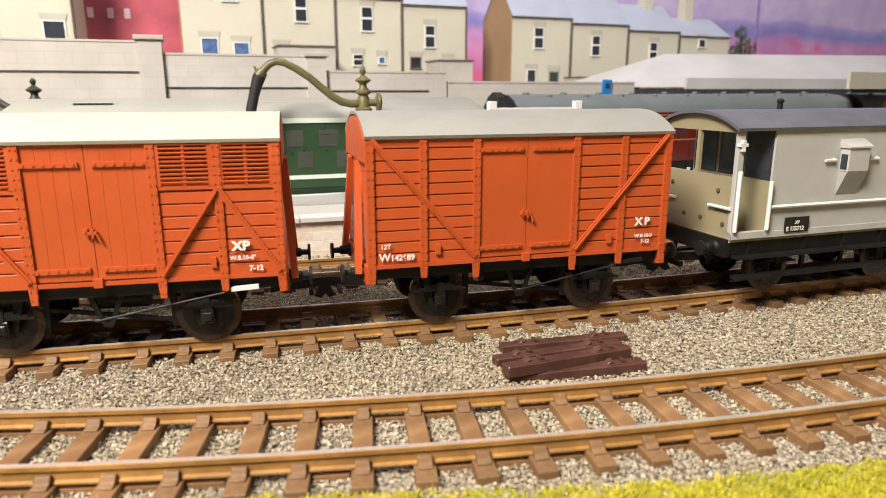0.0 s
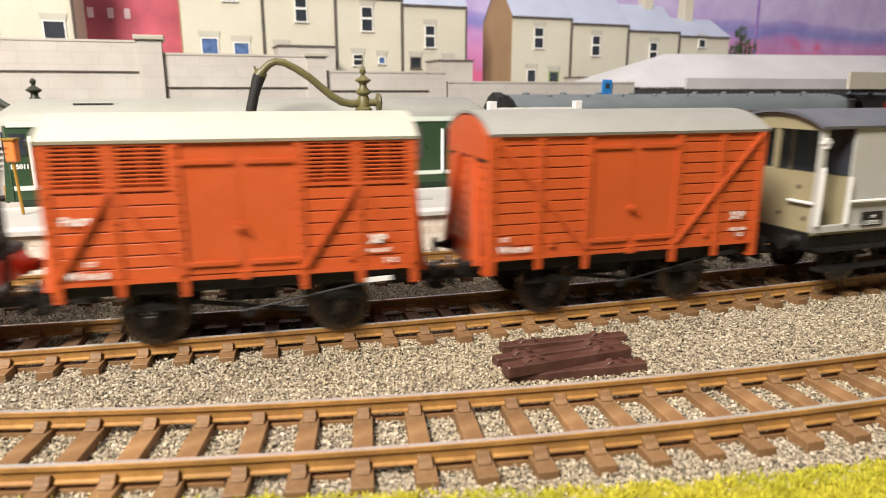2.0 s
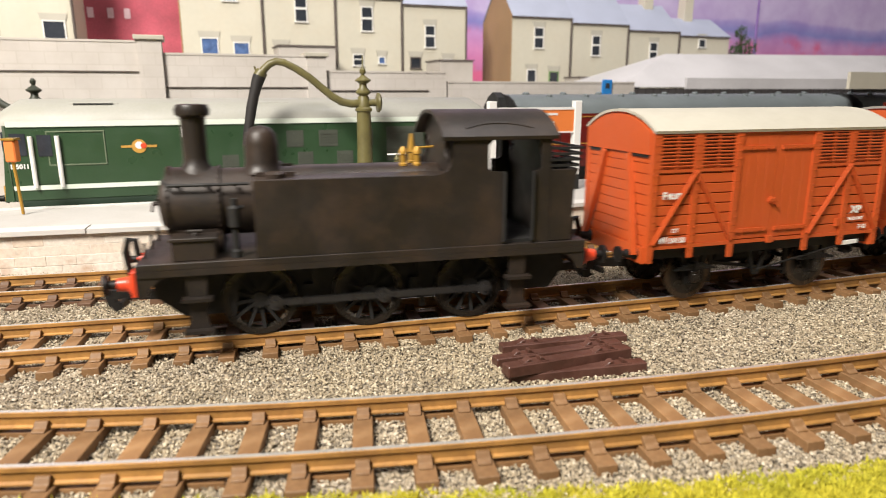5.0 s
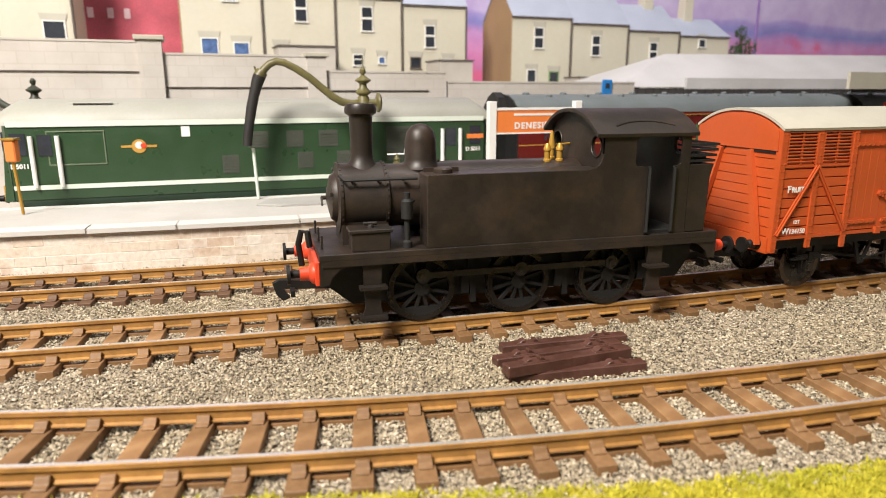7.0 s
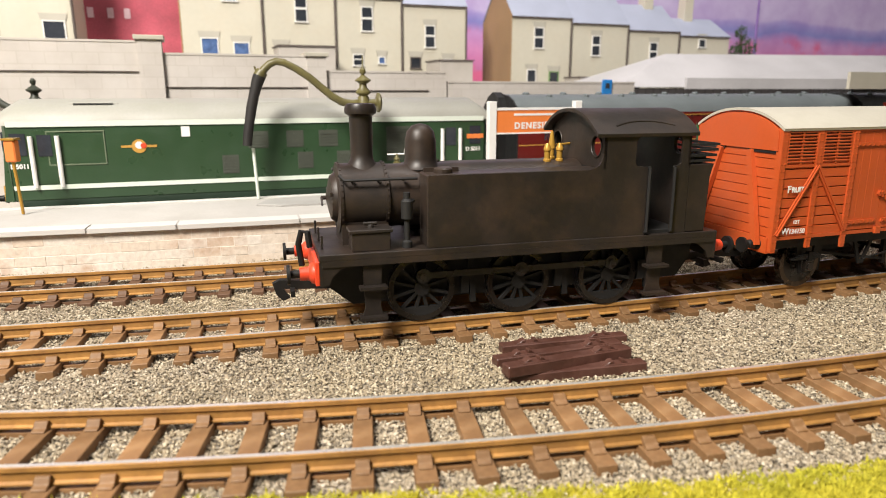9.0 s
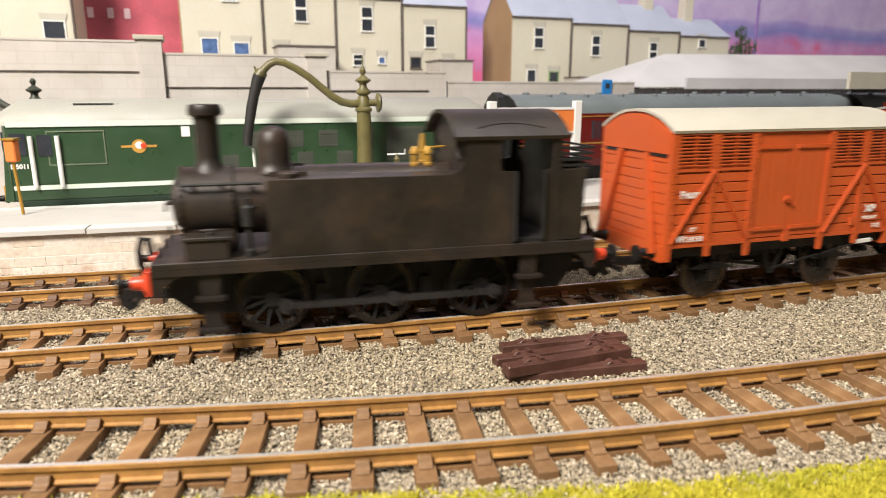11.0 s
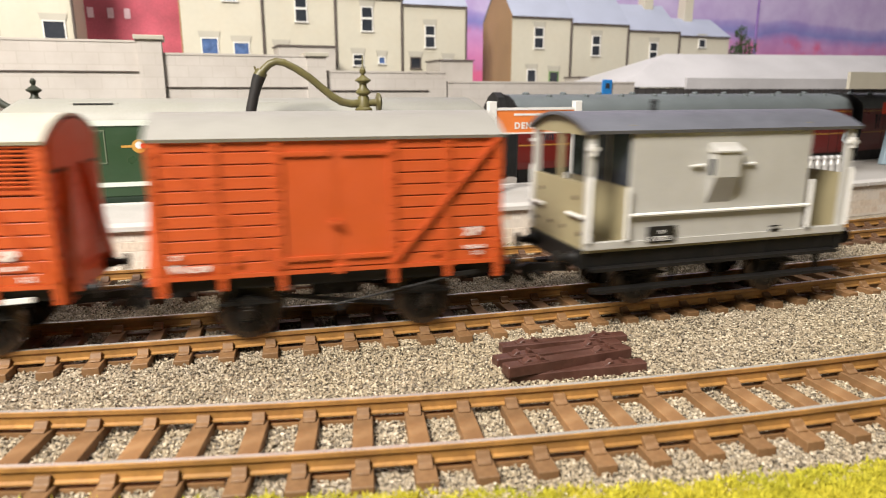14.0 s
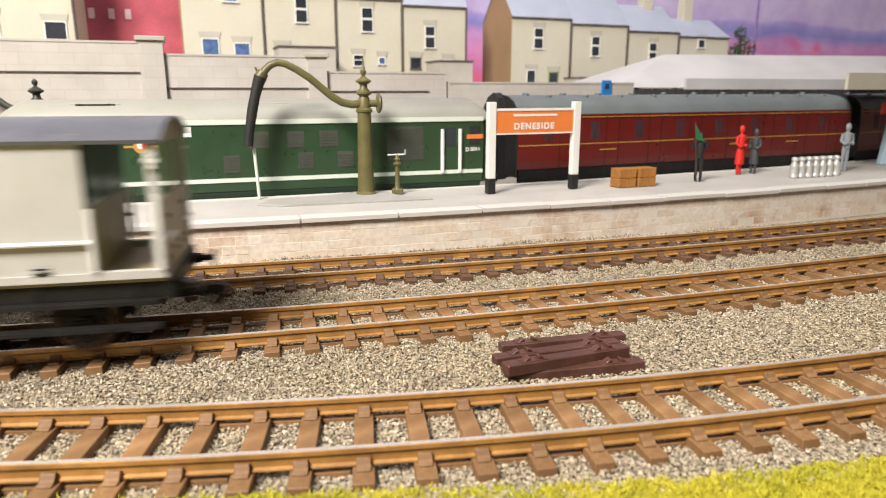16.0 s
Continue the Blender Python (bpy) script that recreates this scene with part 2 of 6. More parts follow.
def beam(bm, a, b, w, d, up=(0, -1, 0)):
    """A square bar from a to b; w across, d along up."""
    a, b, up = Vector(a), Vector(b), Vector(up)
    ax = (b - a).normalized()
    side = ax.cross(up).normalized()
    upn = side.cross(ax).normalized()
    v = []
    for c in (a, b):
        for s, u in ((-1, -1), (1, -1), (1, 1), (-1, 1)):
            v.append(bm.verts.new(c + side * (s * w / 2) + upn * (u * d / 2)))
    for f in ((3, 2, 1, 0), (4, 5, 6, 7), (0, 1, 5, 4), (1, 2, 6, 5), (2, 3, 7, 6), (3, 0, 4, 7)):
        bm.faces.new([v[i] for i in f])


def tube(bm, pts, r, n=8, caps=True):
    """A round rod along pts; r is one radius or one for each point."""
    pts = [Vector(p) for p in pts]
    rs = r if isinstance(r, (list, tuple)) else [r] * len(pts)
    rings, side = [], None
    for i, p in enumerate(pts):
        d = (pts[min(i + 1, len(pts) - 1)] - pts[max(i - 1, 0)]).normalized()
        if side is None:
            side = d.orthogonal().normalized()
        side = (side - d * side.dot(d)).normalized()
        up = d.cross(side)
        rings.append([bm.verts.new(p + (side * math.cos(k * math.tau / n) + up * math.sin(k * math.tau / n)) * rs[i]) for k in range(n)])
    for a, b in zip(rings, rings[1:]):
        for k in range(n):
            bm.faces.new((a[k], a[(k + 1) % n], b[(k + 1) % n], b[k]))
    if caps:
        bm.faces.new(rings[0][::-1])
        bm.faces.new(rings[-1])


def lathe(bm, prof, n=16, at=(0, 0, 0), axis="z"):
    pts, rs = [], []
    for r, h in prof:
        off = {"z": (0, 0, h), "y": (0, h, 0), "x": (h, 0, 0)}[axis]
        pts.append((at[0] + off[0], at[1] + off[1], at[2] + off[2]))
        rs.append(max(r, 0.01))
    d = {"z": Vector((0, 0, 1)), "y": Vector((0, 1, 0)), "x": Vector((1, 0, 0))}[axis]
    side = d.orthogonal().normalized()
    up = d.cross(side)
    rings = [[bm.verts.new(Vector(p) + (side * math.cos(k * math.tau / n) + up * math.sin(k * math.tau / n)) * r) for k in range(n)] for p, r in zip(pts, rs)]
    for a, b in zip(rings, rings[1:]):
        for k in range(n):
            bm.faces.new((a[k], a[(k + 1) % n], b[(k + 1) % n], b[k]))
    bm.faces.new(rings[0][::-1])
    bm.faces.new(rings[-1])


def prism(bm, poly, a0, a1, axis="x"):
    """Extrudes a polygon: axis x takes (y, z) points, axis y takes (x, z), axis z takes (x, y)."""
    def at(p, a):
        return {"x": (a, p[0], p[1]), "y": (p[0], a, p[1]), "z": (p[0], p[1], a)}[axis]
    lo = [bm.verts.new(at(p, a0)) for p in poly]
    hi = [bm.verts.new(at(p, a1)) for p in poly]
    n = len(poly)
    for i in range(n):
        bm.faces.new((lo[i], lo[(i + 1) % n], hi[(i + 1) % n], hi[i]))
    bm.faces.new(lo[::-1])
    bm.faces.new(hi)


def pierced(bm, outline, holes, a0, a1):
    """A plate across the x axis, from a0 to a1, with round holes (y, z, radius) through it."""
    loops = [outline] + [[(y + r * math.cos(i * math.tau / 24), z + r * math.sin(i * math.tau / 24)) for i in range(24)] for y, z, r in holes]
    edges, rims = [], []
    for loop in loops:
        v = [bm.verts.new((a0, y, z)) for y, z in loop]
        rims.append(v)
        edges += [bm.edges.new((v[i], v[(i + 1) % len(v)])) for i in range(len(v))]
    made = bmesh.ops.triangle_fill(bm, use_beauty=True, use_dissolve=False, edges=edges)
    faces = [f for f in made["geom"] if isinstance(f, bmesh.types.BMFace)]
    twin = {p: bm.verts.new((a1, p.co.y, p.co.z)) for v in rims for p in v}
    for f in faces:
        bm.faces.new([twin[p] for p in reversed(f.verts)])
    for v in rims:
        for i in range(len(v)):
            p, q = v[i], v[(i + 1) % len(v)]
            bm.faces.new((p, q, twin[q], twin[p]))


def mesh_of(name, bm, material, bevel=0.0, smooth=False):
    if bevel:
        bmesh.ops.bevel(bm, geom=bm.edges[:], offset=bevel, segments=1, affect="EDGES", clamp_overlap=True)
    bmesh.ops.recalc_face_normals(bm, faces=bm.faces[:])
    bmesh.ops.scale(bm, vec=(MM, MM, MM), verts=bm.verts[:])
    me = bpy.data.meshes.new(name)
    if smooth:
        for f in bm.faces:
            f.smooth = True
        for e in bm.edges:
            e.smooth = len(e.link_faces) == 2 and e.calc_face_angle(0) < radians(38)
    bm.to_mesh(me)
    bm.free()
    me.materials.append(material)
    return me


def part(name, bm, material, parent, label="", bevel=0.0, smooth=False):
    ob = new(name, mesh_of(name, bm, material, bevel, smooth))
    ob.parent = parent
    return tagged(ob, label)


def piece(name, mesh, parent, m=None, label=""):
    ob = new(name, mesh)
    ob.parent = parent
    if m is not None:
        ob.matrix_basis = m
    return tagged(ob, label)


def thing(name, label, category, m=None, group="", kind=""):
    ob = new(name)
    ob.empty_display_size = 0.01
    if m is not None:
        ob.matrix_basis = m
    return tagged(ob, label, category, group, kind)


def single(name, bm, material, label, category, group="", kind="", m=None, bevel=0.0, smooth=False):
    ob = new(name, mesh_of(name, bm, material, bevel, smooth))
    if m is not None:
        ob.matrix_basis = m
    return tagged(ob, label, category, group, kind)


def mpose(x, y, z, rx=0, ry=0, rz=0):
    return pose(x * MM, y * MM, z * MM, rx, ry, rz)


def lettering(text, size, material, parent, m, name="lettering", align="LEFT", bold=0.0, stretch=1.0, spacing=1.0):
    """Raised painted letters, size in millimetres, standing in the local x-z plane of m, read from -y."""
    cu = bpy.data.curves.new(name, "FONT")
    cu.body, cu.size, cu.extrude, cu.align_x, cu.offset = text, size * MM, 0.00004, align, bold * MM
    cu.space_character = spacing
    tmp = bpy.data.objects.new(name, cu)
    scene.collection.objects.link(tmp)
    bpy.context.view_layer.update()
    me = bpy.data.meshes.new_from_object(tmp)
    bpy.data.objects.remove(tmp)
    me.transform(Matrix.Diagonal((stretch, 1, 1, 1)))
    me.materials.clear()
    me.materials.append(material)
    ob = new(name, me)
    ob.parent = parent
    ob.matrix_basis = m @ pose(0, 0, 0, 90, 0, 0)
    return ob


# ---------------------------------------------------------------- plan of the lines (millimetres)
class Line:
    """A gently curving line y = a + b x + c x^2, measured along its arc from x = 0."""

    def __init__(self, a, b, c):
        self.abc = (a, b, c)
        self.x = np.linspace(-900, 900, 7201)
        slope = b + 2 * c * self.x
        step = np.sqrt(1 + slope ** 2)
        s = np.concatenate([[0], np.cumsum((step[1:] + step[:-1]) / 2 * (self.x[1] - self.x[0]))])
        self.s = s - np.interp(0, self.x, s)

    def y(self, x):
        a, b, c = self.abc
        return a + b * x + c * x * x

    def at(self, s, across=0.0):
        """x, y and heading in radians at the arc length s, moved across to the left."""
        x = float(np.interp(s, self.s, self.x))
        h = math.atan(self.abc[1] + 2 * self.abc[2] * x)
        return x - across * math.sin(h), self.y(x) + across * math.cos(h), h

    def spot(self, s, z=0.0, across=0.0):
        x, y, h = self.at(s, across)
        return mpose(x, y, z, 0, 0, math.degrees(h))

    def chord(self, s, half):
        """A vehicle's pose with both axles on the line."""
        x0, y0, _ = self.at(s - half)
        x1, y1, _ = self.at(s + half)
        return mpose((x0 + x1) / 2, (y0 + y1) / 2, 0, 0, 0, math.degrees(math.atan2(y1 - y0, x1 - x0)))

    def offset(self, x, y):
        a, b, c = self.abc
        return (y - a - b * x - c * x * x) / np.sqrt(1 + (b + 2 * c * x) ** 2)


FRONT_LINE = Line(-59.74, 0.14565, 0.000657)
MAIN_LINE = Line(0.0, 0.26242, 0.000315)
LOOP_LINE = Line(51.44, 0.27806, 0.000241)
BAY_LINE = Line(158.0, 0.375, 0.00027)
PLATFORM_FRONT = Line(76.5, 0.3163, 0.00027)
PLATFORM_BACK = Line(137.1, 0.3798, 0.00027)
PLATFORM_Z = 11.3
# ---------------------------------------------------------------- room and baseboard
def build_room():
    x0, x1, y0, y1, z0, z1 = -1050, 1250, -750, 1120, -800, 1400
    bm = bmesh.new()
    box(bm, x0, x1, y0, y1, z0 - 20, z0)
    single("floor", bm, CARPET, "dull carpeted floor of the room", "floor", kind="structure")
    # Walls and ceiling stay out of view; they close the room and shape the bounce.
    for name, b in (("wall_north", (x0, x1, y1, y1 + 30)), ("wall_south", (x0, x1, y0 - 30, y0)),
                    ("wall_west", (x0 - 30, x0, y0 - 30, y1 + 30)), ("wall_east", (x1, x1 + 30, y0 - 30, y1 + 30))):
        bm = bmesh.new()
        box(bm, b[0], b[1], b[2], b[3], z0 - 20, z1)
        single(name, bm, ROOMWALL, "unseen plain wall closing the room", "wall", kind="structure")
    bm = bmesh.new()
    box(bm, x0 - 30, x1 + 30, y0 - 30, y1 + 30, z1, z1 + 20)
    single("ceiling", bm, ROOMWALL, "unseen plain ceiling closing the room", "ceiling", kind="structure")
    bm = bmesh.new()
    box(bm, -950, 1180, -150, 1040, -24, -5.2)
    g = single("ground", bm, BED, "gritty grey-brown layout baseboard under the ballast", "ground", kind="structure")
    for x in (-900, 1130):
        for y in (-110, 1000):
            bm = bmesh.new()
            box(bm, x - 25, x + 25, y - 25, y + 25, z0, -24)
            part("leg", bm, BOARD, g, "plain timber trestle leg")


def edge_of_grass(x):
    return -76.5 + 0.055 * x + 0.0016 * max(x - 15, 0) ** 2


def build_grass():
    rng = np.random.default_rng(5)
    n = 70000
    x = rng.uniform(-75, 130, n)
    y = np.array([edge_of_grass(v) for v in x]) - rng.gamma(1.3, 7.0, n) + rng.normal(0, 0.7, n)
    keep = y > -128
    x, y = x[keep], y[keep]
    n = len(x)
    h = rng.uniform(0.5, 1.3, n)
    a = rng.uniform(0, math.tau, n)
    lean = rng.normal(0, 0.6, (n, 2))
    w = rng.uniform(0.16, 0.3, n)
    z = -4.75 + 0.5 * np.sin(x * 0.9) * np.sin(y * 1.1 + x * 0.3) + 0.3
    p0 = np.stack([x - w * np.cos(a), y - w * np.sin(a), z], 1)
    p1 = np.stack([x + w * np.cos(a), y + w * np.sin(a), z], 1)
    p2 = np.stack([x - w * np.sin(a), y + w * np.cos(a), z], 1)
    p3 = np.stack([x + lean[:, 0], y + lean[:, 1], z + h], 1)
    v = np.stack([p0, p1, p2, p3], 1).reshape(-1, 3) * MM
    i = np.arange(n)[:, None] * 4
    f = np.concatenate([i + [0, 1, 3], i + [1, 2, 3], i + [2, 0, 3]])
    me = bpy.data.meshes.new("static_grass")
    me.from_pydata(v.tolist(), [], f.tolist())
    me.materials.append(GRASS)
    tagged(new("static_grass", me), "bright yellow-green static grass fibres on the verge", "grass", kind="stuff")
    bm = bmesh.new()
    xs = np.linspace(-300, 300, 61)
    top = [bm.verts.new((v, edge_of_grass(v) - 1, -4.6)) for v in xs]
    low = [bm.verts.new((v, -150, -4.75)) for v in xs]
    for k in range(60):
        bm.faces.new((low[k], low[k + 1], top[k + 1], top[k]))
    single("verge", bm, GRASS_BED, "mossy yellow-green scatter mat along the front", "verge", kind="structure")


def build_ballast():
    rng = np.random.default_rng(11)
    n = 400000
    y = rng.uniform(-100, 190, n)
    d = y + 163
    x = rng.uniform(-0.76, 0.76, n) * d
    keep = (y > np.array([edge_of_grass(v) - 3 for v in x])) & (rng.uniform(0, 1, n) < np.clip(0.35 + d / 260, 0, 1))
    x, y = x[keep], y[keep]
    of = LOOP_LINE.offset(x, y)
    keep = of < 26.5
    x, y = x[keep], y[keep]
    n = len(x)
    size = 0.18 + 0.28 * rng.uniform(0, 1, n) ** 1.6
    base = -4.6 + 0.5 * np.sin(x * 0.11 + 1) * np.sin(y * 0.13) + rng.uniform(-0.25, 0.4, n)
    near = np.full(n, 99.0)
    for line in (FRONT_LINE, MAIN_LINE, LOOP_LINE):
        near = np.minimum(near, np.abs(line.offset(x, y)))
    base = np.where(near < 15, np.minimum(base, -4.62 + rng.uniform(-0.3, 0.2, n)), base + 0.25)
    # heaps against the platform's foot
    foot = PLATFORM_FRONT.offset(x, y)
    base = np.where(foot > -5, base + (foot + 5) * 0.25 * rng.uniform(0.3, 1, n), base)
    octa = np.array([(1, 0, 0), (-1, 0, 0), (0, 1, 0), (0, -1, 0), (0, 0, 1), (0, 0, -1)], float)
    tri = np.array([(0, 2, 4), (2, 1, 4), (1, 3, 4), (3, 0, 4), (2, 0, 5), (1, 2, 5), (3, 1, 5), (0, 3, 5)])
    v = octa[None] * rng.uniform(0.65, 1.25, (n, 6, 1)) * size[:, None, None] + rng.normal(0, 0.09, (n, 6, 3))
    a, t = rng.uniform(0, math.tau, n), rng.normal(0, 0.6, n)
    ca, sa, ct, st = np.cos(a), np.sin(a), np.cos(t), np.sin(t)
    vx, vy, vz = v[..., 0], v[..., 1], v[..., 2]
    vy, vz = vy * ct[:, None] - vz * st[:, None], vy * st[:, None] + vz * ct[:, None]
    vx, vy = vx * ca[:, None] - vy * sa[:, None], vx * sa[:, None] + vy * ca[:, None]
    v = np.stack([vx + x[:, None], vy + y[:, None], vz * 0.8 + base[:, None]], -1).reshape(-1, 3) * MM
    f = (np.arange(n)[:, None, None] * 6 + tri[None]).reshape(-1, 3)
    me = bpy.data.meshes.new("ballast")
    me.from_pydata(v.tolist(), [], f.tolist())
    me.materials.append(BALLAST)
    tagged(new("ballast", me), "loose pale grey and beige stone ballast chippings", "ballast", kind="stuff")


# ---------------------------------------------------------------- tracks
def rail_mesh(line, across, s0, s1, heads):
    """One rail swept along the line: heads picks the polished top or the rusty rest."""
    bm = bmesh.new()
    if heads:
        prof = [(-0.46, -0.2), (-0.40, 0.02), (0.40, 0.02), (0.46, -0.2)]
    else:
        prof = [(-0.8, -3.0), (-0.78, -2.75), (-0.25, -2.5), (-0.22, -1.15), (-0.58, -0.85), (-0.58, -0.12), (-0.45, -0.02),
                (0.45, -0.02), (0.58, -0.12), (0.58, -0.85), (0.22, -1.15), (0.25, -2.5), (0.78, -2.75), (0.8, -3.0)]
    rows = []
    steps = int((s1 - s0) / 8)
    for i in range(steps + 1):
        s = s0 + (s1 - s0) * i / steps
        rows.append([bm.verts.new((*line.at(s, across + o)[:2], z)) for o, z in prof])
    n = len(prof)
    for a, b in zip(rows, rows[1:]):
        for k in range(n):
            bm.faces.new((a[k], a[(k + 1) % n], b[(k + 1) % n], b[k]))
    bm.faces.new(rows[0])
    bm.faces.new(rows[-1][::-1])
    return bm


def sleeper_mesh(material):
    bm = bmesh.new()
    v = box(bm, -1.85, 1.85, -14.6, 14.6, -5.2, -3.1)
    for p in v[4:]:
        p.co.x *= 0.93
        p.co.y *= 0.99
    for r in (-8.85, 8.85):
        for k in (-1, 1):
            prism(bm, [(r + k * 0.3, -3.15), (r + k * 0.3, -1.5), (r + k * 0.95, -1.6), (r + k * 1.5, -2.5), (r + k * 2.5, -2.75), (r + k * 2.5, -3.15)], -1.15, 1.15, "x")
    return mesh_of("sleeper", bm, material, bevel=0.12)


def web_mesh(material):
    bm = bmesh.new()
    box(bm, 1.7, 7.6, -0.7, 0.7, -5.1, -4.0)
    return mesh_of("web", bm, material)


def build_track(line, first, gap, s0, s1, material, label):
    t = thing("railway_track", label, "railway track", group="model railway tracks")
    for k in (-1, 1):
        rail = part("rail", rail_mesh(line, k * 8.85, s0, s1, False), RUST, t, "rusty brown rail", smooth=True)
        part("rail_head", rail_mesh(line, k * 8.85, s0, s1, True), RAILTOP, rail, "polished steel running surface")
    me, web = sleeper_mesh(material), web_mesh(material)
    rng = random.Random(3)
    k = math.ceil((s0 - first) / gap)
    while first + k * gap < s1:
        s = first + k * gap + rng.uniform(-0.25, 0.25)
        m = line.spot(s) @ mpose(0, 0, rng.uniform(-0.1, 0.06), 0, 0, rng.uniform(-0.8, 0.8))
        sl = piece("sleeper", me, t, m)
        for r in (-8.85, 8.85):
            if rng.random() < 0.8:
                piece("web", web, sl, mpose(0, r, 0))
        k += 1


# ---------------------------------------------------------------- platform
def strip(bm, lo, hi, xs, z):
    a = [bm.verts.new((x, lo(x), z)) for x in xs]
    b = [bm.verts.new((x, hi(x), z)) for x in xs]
    for k in range(len(xs) - 1):
        bm.faces.new((a[k], a[k + 1], b[k + 1], b[k]))


def curb(bm, y0, y1, xs, z0, z1):
    """A closed slab along the curve between y0(x) and y1(x)."""
    rows = [[bm.verts.new((x, y, z)) for y, z in ((y0(x), z0), (y1(x), z0), (y1(x), z1), (y0(x), z1))] for x in xs]
    for a, b in zip(rows, rows[1:]):
        for k in range(4):
            bm.faces.new((a[k], b[k], b[(k + 1) % 4], a[(k + 1) % 4]))
    bm.faces.new(rows[0])
    bm.faces.new(rows[-1][::-1])


def build_platform():
    t = thing("platform", "long pale station platform with stone face and white coping", "platform", kind="structure")
    f, bk = PLATFORM_FRONT.y, PLATFORM_BACK.y
    xs = np.linspace(-187, 480, 90)
    bm = bmesh.new()
    curb(bm, lambda x: f(x) + 1.3, lambda x: bk(x) - 0.5, xs, -5.0, PLATFORM_Z - 0.25)
    part("paving", bm, PLATFORM, t, "worn pale grey paving")
    bm = bmesh.new()
    curb(bm, lambda x: f(x) + 0.81, lambda x: f(x) + 1.6, xs, -5.0, PLATFORM_Z - 1.6)
    part("backing", bm, MORTAR, t, "pale mortar backing")
    bm = bmesh.new()
    curb(bm, lambda x: bk(x) - 5, lambda x: bk(x), xs, -5.0, PLATFORM_Z)
    part("back_coping", bm, COPING, t)
    # coping slabs along the front, slightly uneven
    rng = random.Random(8)
    s = -176.0
    bm = bmesh.new()
    box(bm, -0.49, 0.49, -0.7, 7.2, -1.5, 0.0)
    slab = mesh_of("coping_slab", bm, COPING, bevel=0.0)
    while s < 420:
        ln = rng.uniform(26, 40)
        m = PLATFORM_FRONT.spot(s + ln / 2, PLATFORM_Z + rng.uniform(-0.15, 0.2))
        ob = piece("coping_slab", slab, t, m)
        ob.scale = (ln, 1, 1)
        s += ln
    # dressed stone blocks of the face
    bm = bmesh.new()
    box(bm, -4.38, 4.38, 0.72, 1.5, -1.58, 1.58)
    stone = mesh_of("stone_block", bm, PLAT_STONE, bevel=0.08)
    for row in range(4):
        z = -2.2 + row * 3.3
        s = -172 + (row % 2) * 4.4
        while s < 330:
            w = 8.9
            piece("stone_block", stone, t, PLATFORM_FRONT.spot(s + w / 2, z, rng.uniform(-0.06, 0.06)))
            s += w


def build_sleeper_pile():
    g = "spare sleepers stacked between the tracks"
    rows = (  # centre x, y, z, tilt along, turn
        (28.5, -33.0, -3.75, 0.0, 13.3), (28.5, -17.4, -3.45, 0.0, 13.6), (26.1, -24.2, -3.15, 0.0, 18.6), (27.0, -31.6, -1.65, 1.8, 24.5))
    bm = bmesh.new()
    v = box(bm, -15.7, 15.7, -1.65, 1.65, -1.25, 1.15)
    for p in v[4:]:
        p.co.y *= 0.9
    body = mesh_of("timber", bm, PILE, bevel=0.2)
    bm = bmesh.new()
    for x in (-9, 9):
        box(bm, x - 3.2, x + 3.2, -1.2, 1.2, 1.0, 1.35)
        prism(bm, [(x - 2.6, 1.3), (x - 1.0, 1.3), (x - 1.0, 2.1), (x - 1.8, 1.9)], -0.9, 0.9, "y")
        prism(bm, [(x + 2.6, 1.3), (x + 1.0, 1.3), (x + 1.0, 2.1), (x + 1.8, 1.9)], -0.9, 0.9, "y")
    chairs = mesh_of("rail_chair", bm, PILE, bevel=0.1)
    for x, y, z, tilt, turn in rows:
        t = thing("spare_sleeper", "chocolate-brown plastic sleeper with moulded chairs in a stack on the ballast", "sleeper",
                  mpose(x, y, z, 0, tilt, turn), g)
        piece("timber", body, t)
        piece("rail_chair", chairs, t)


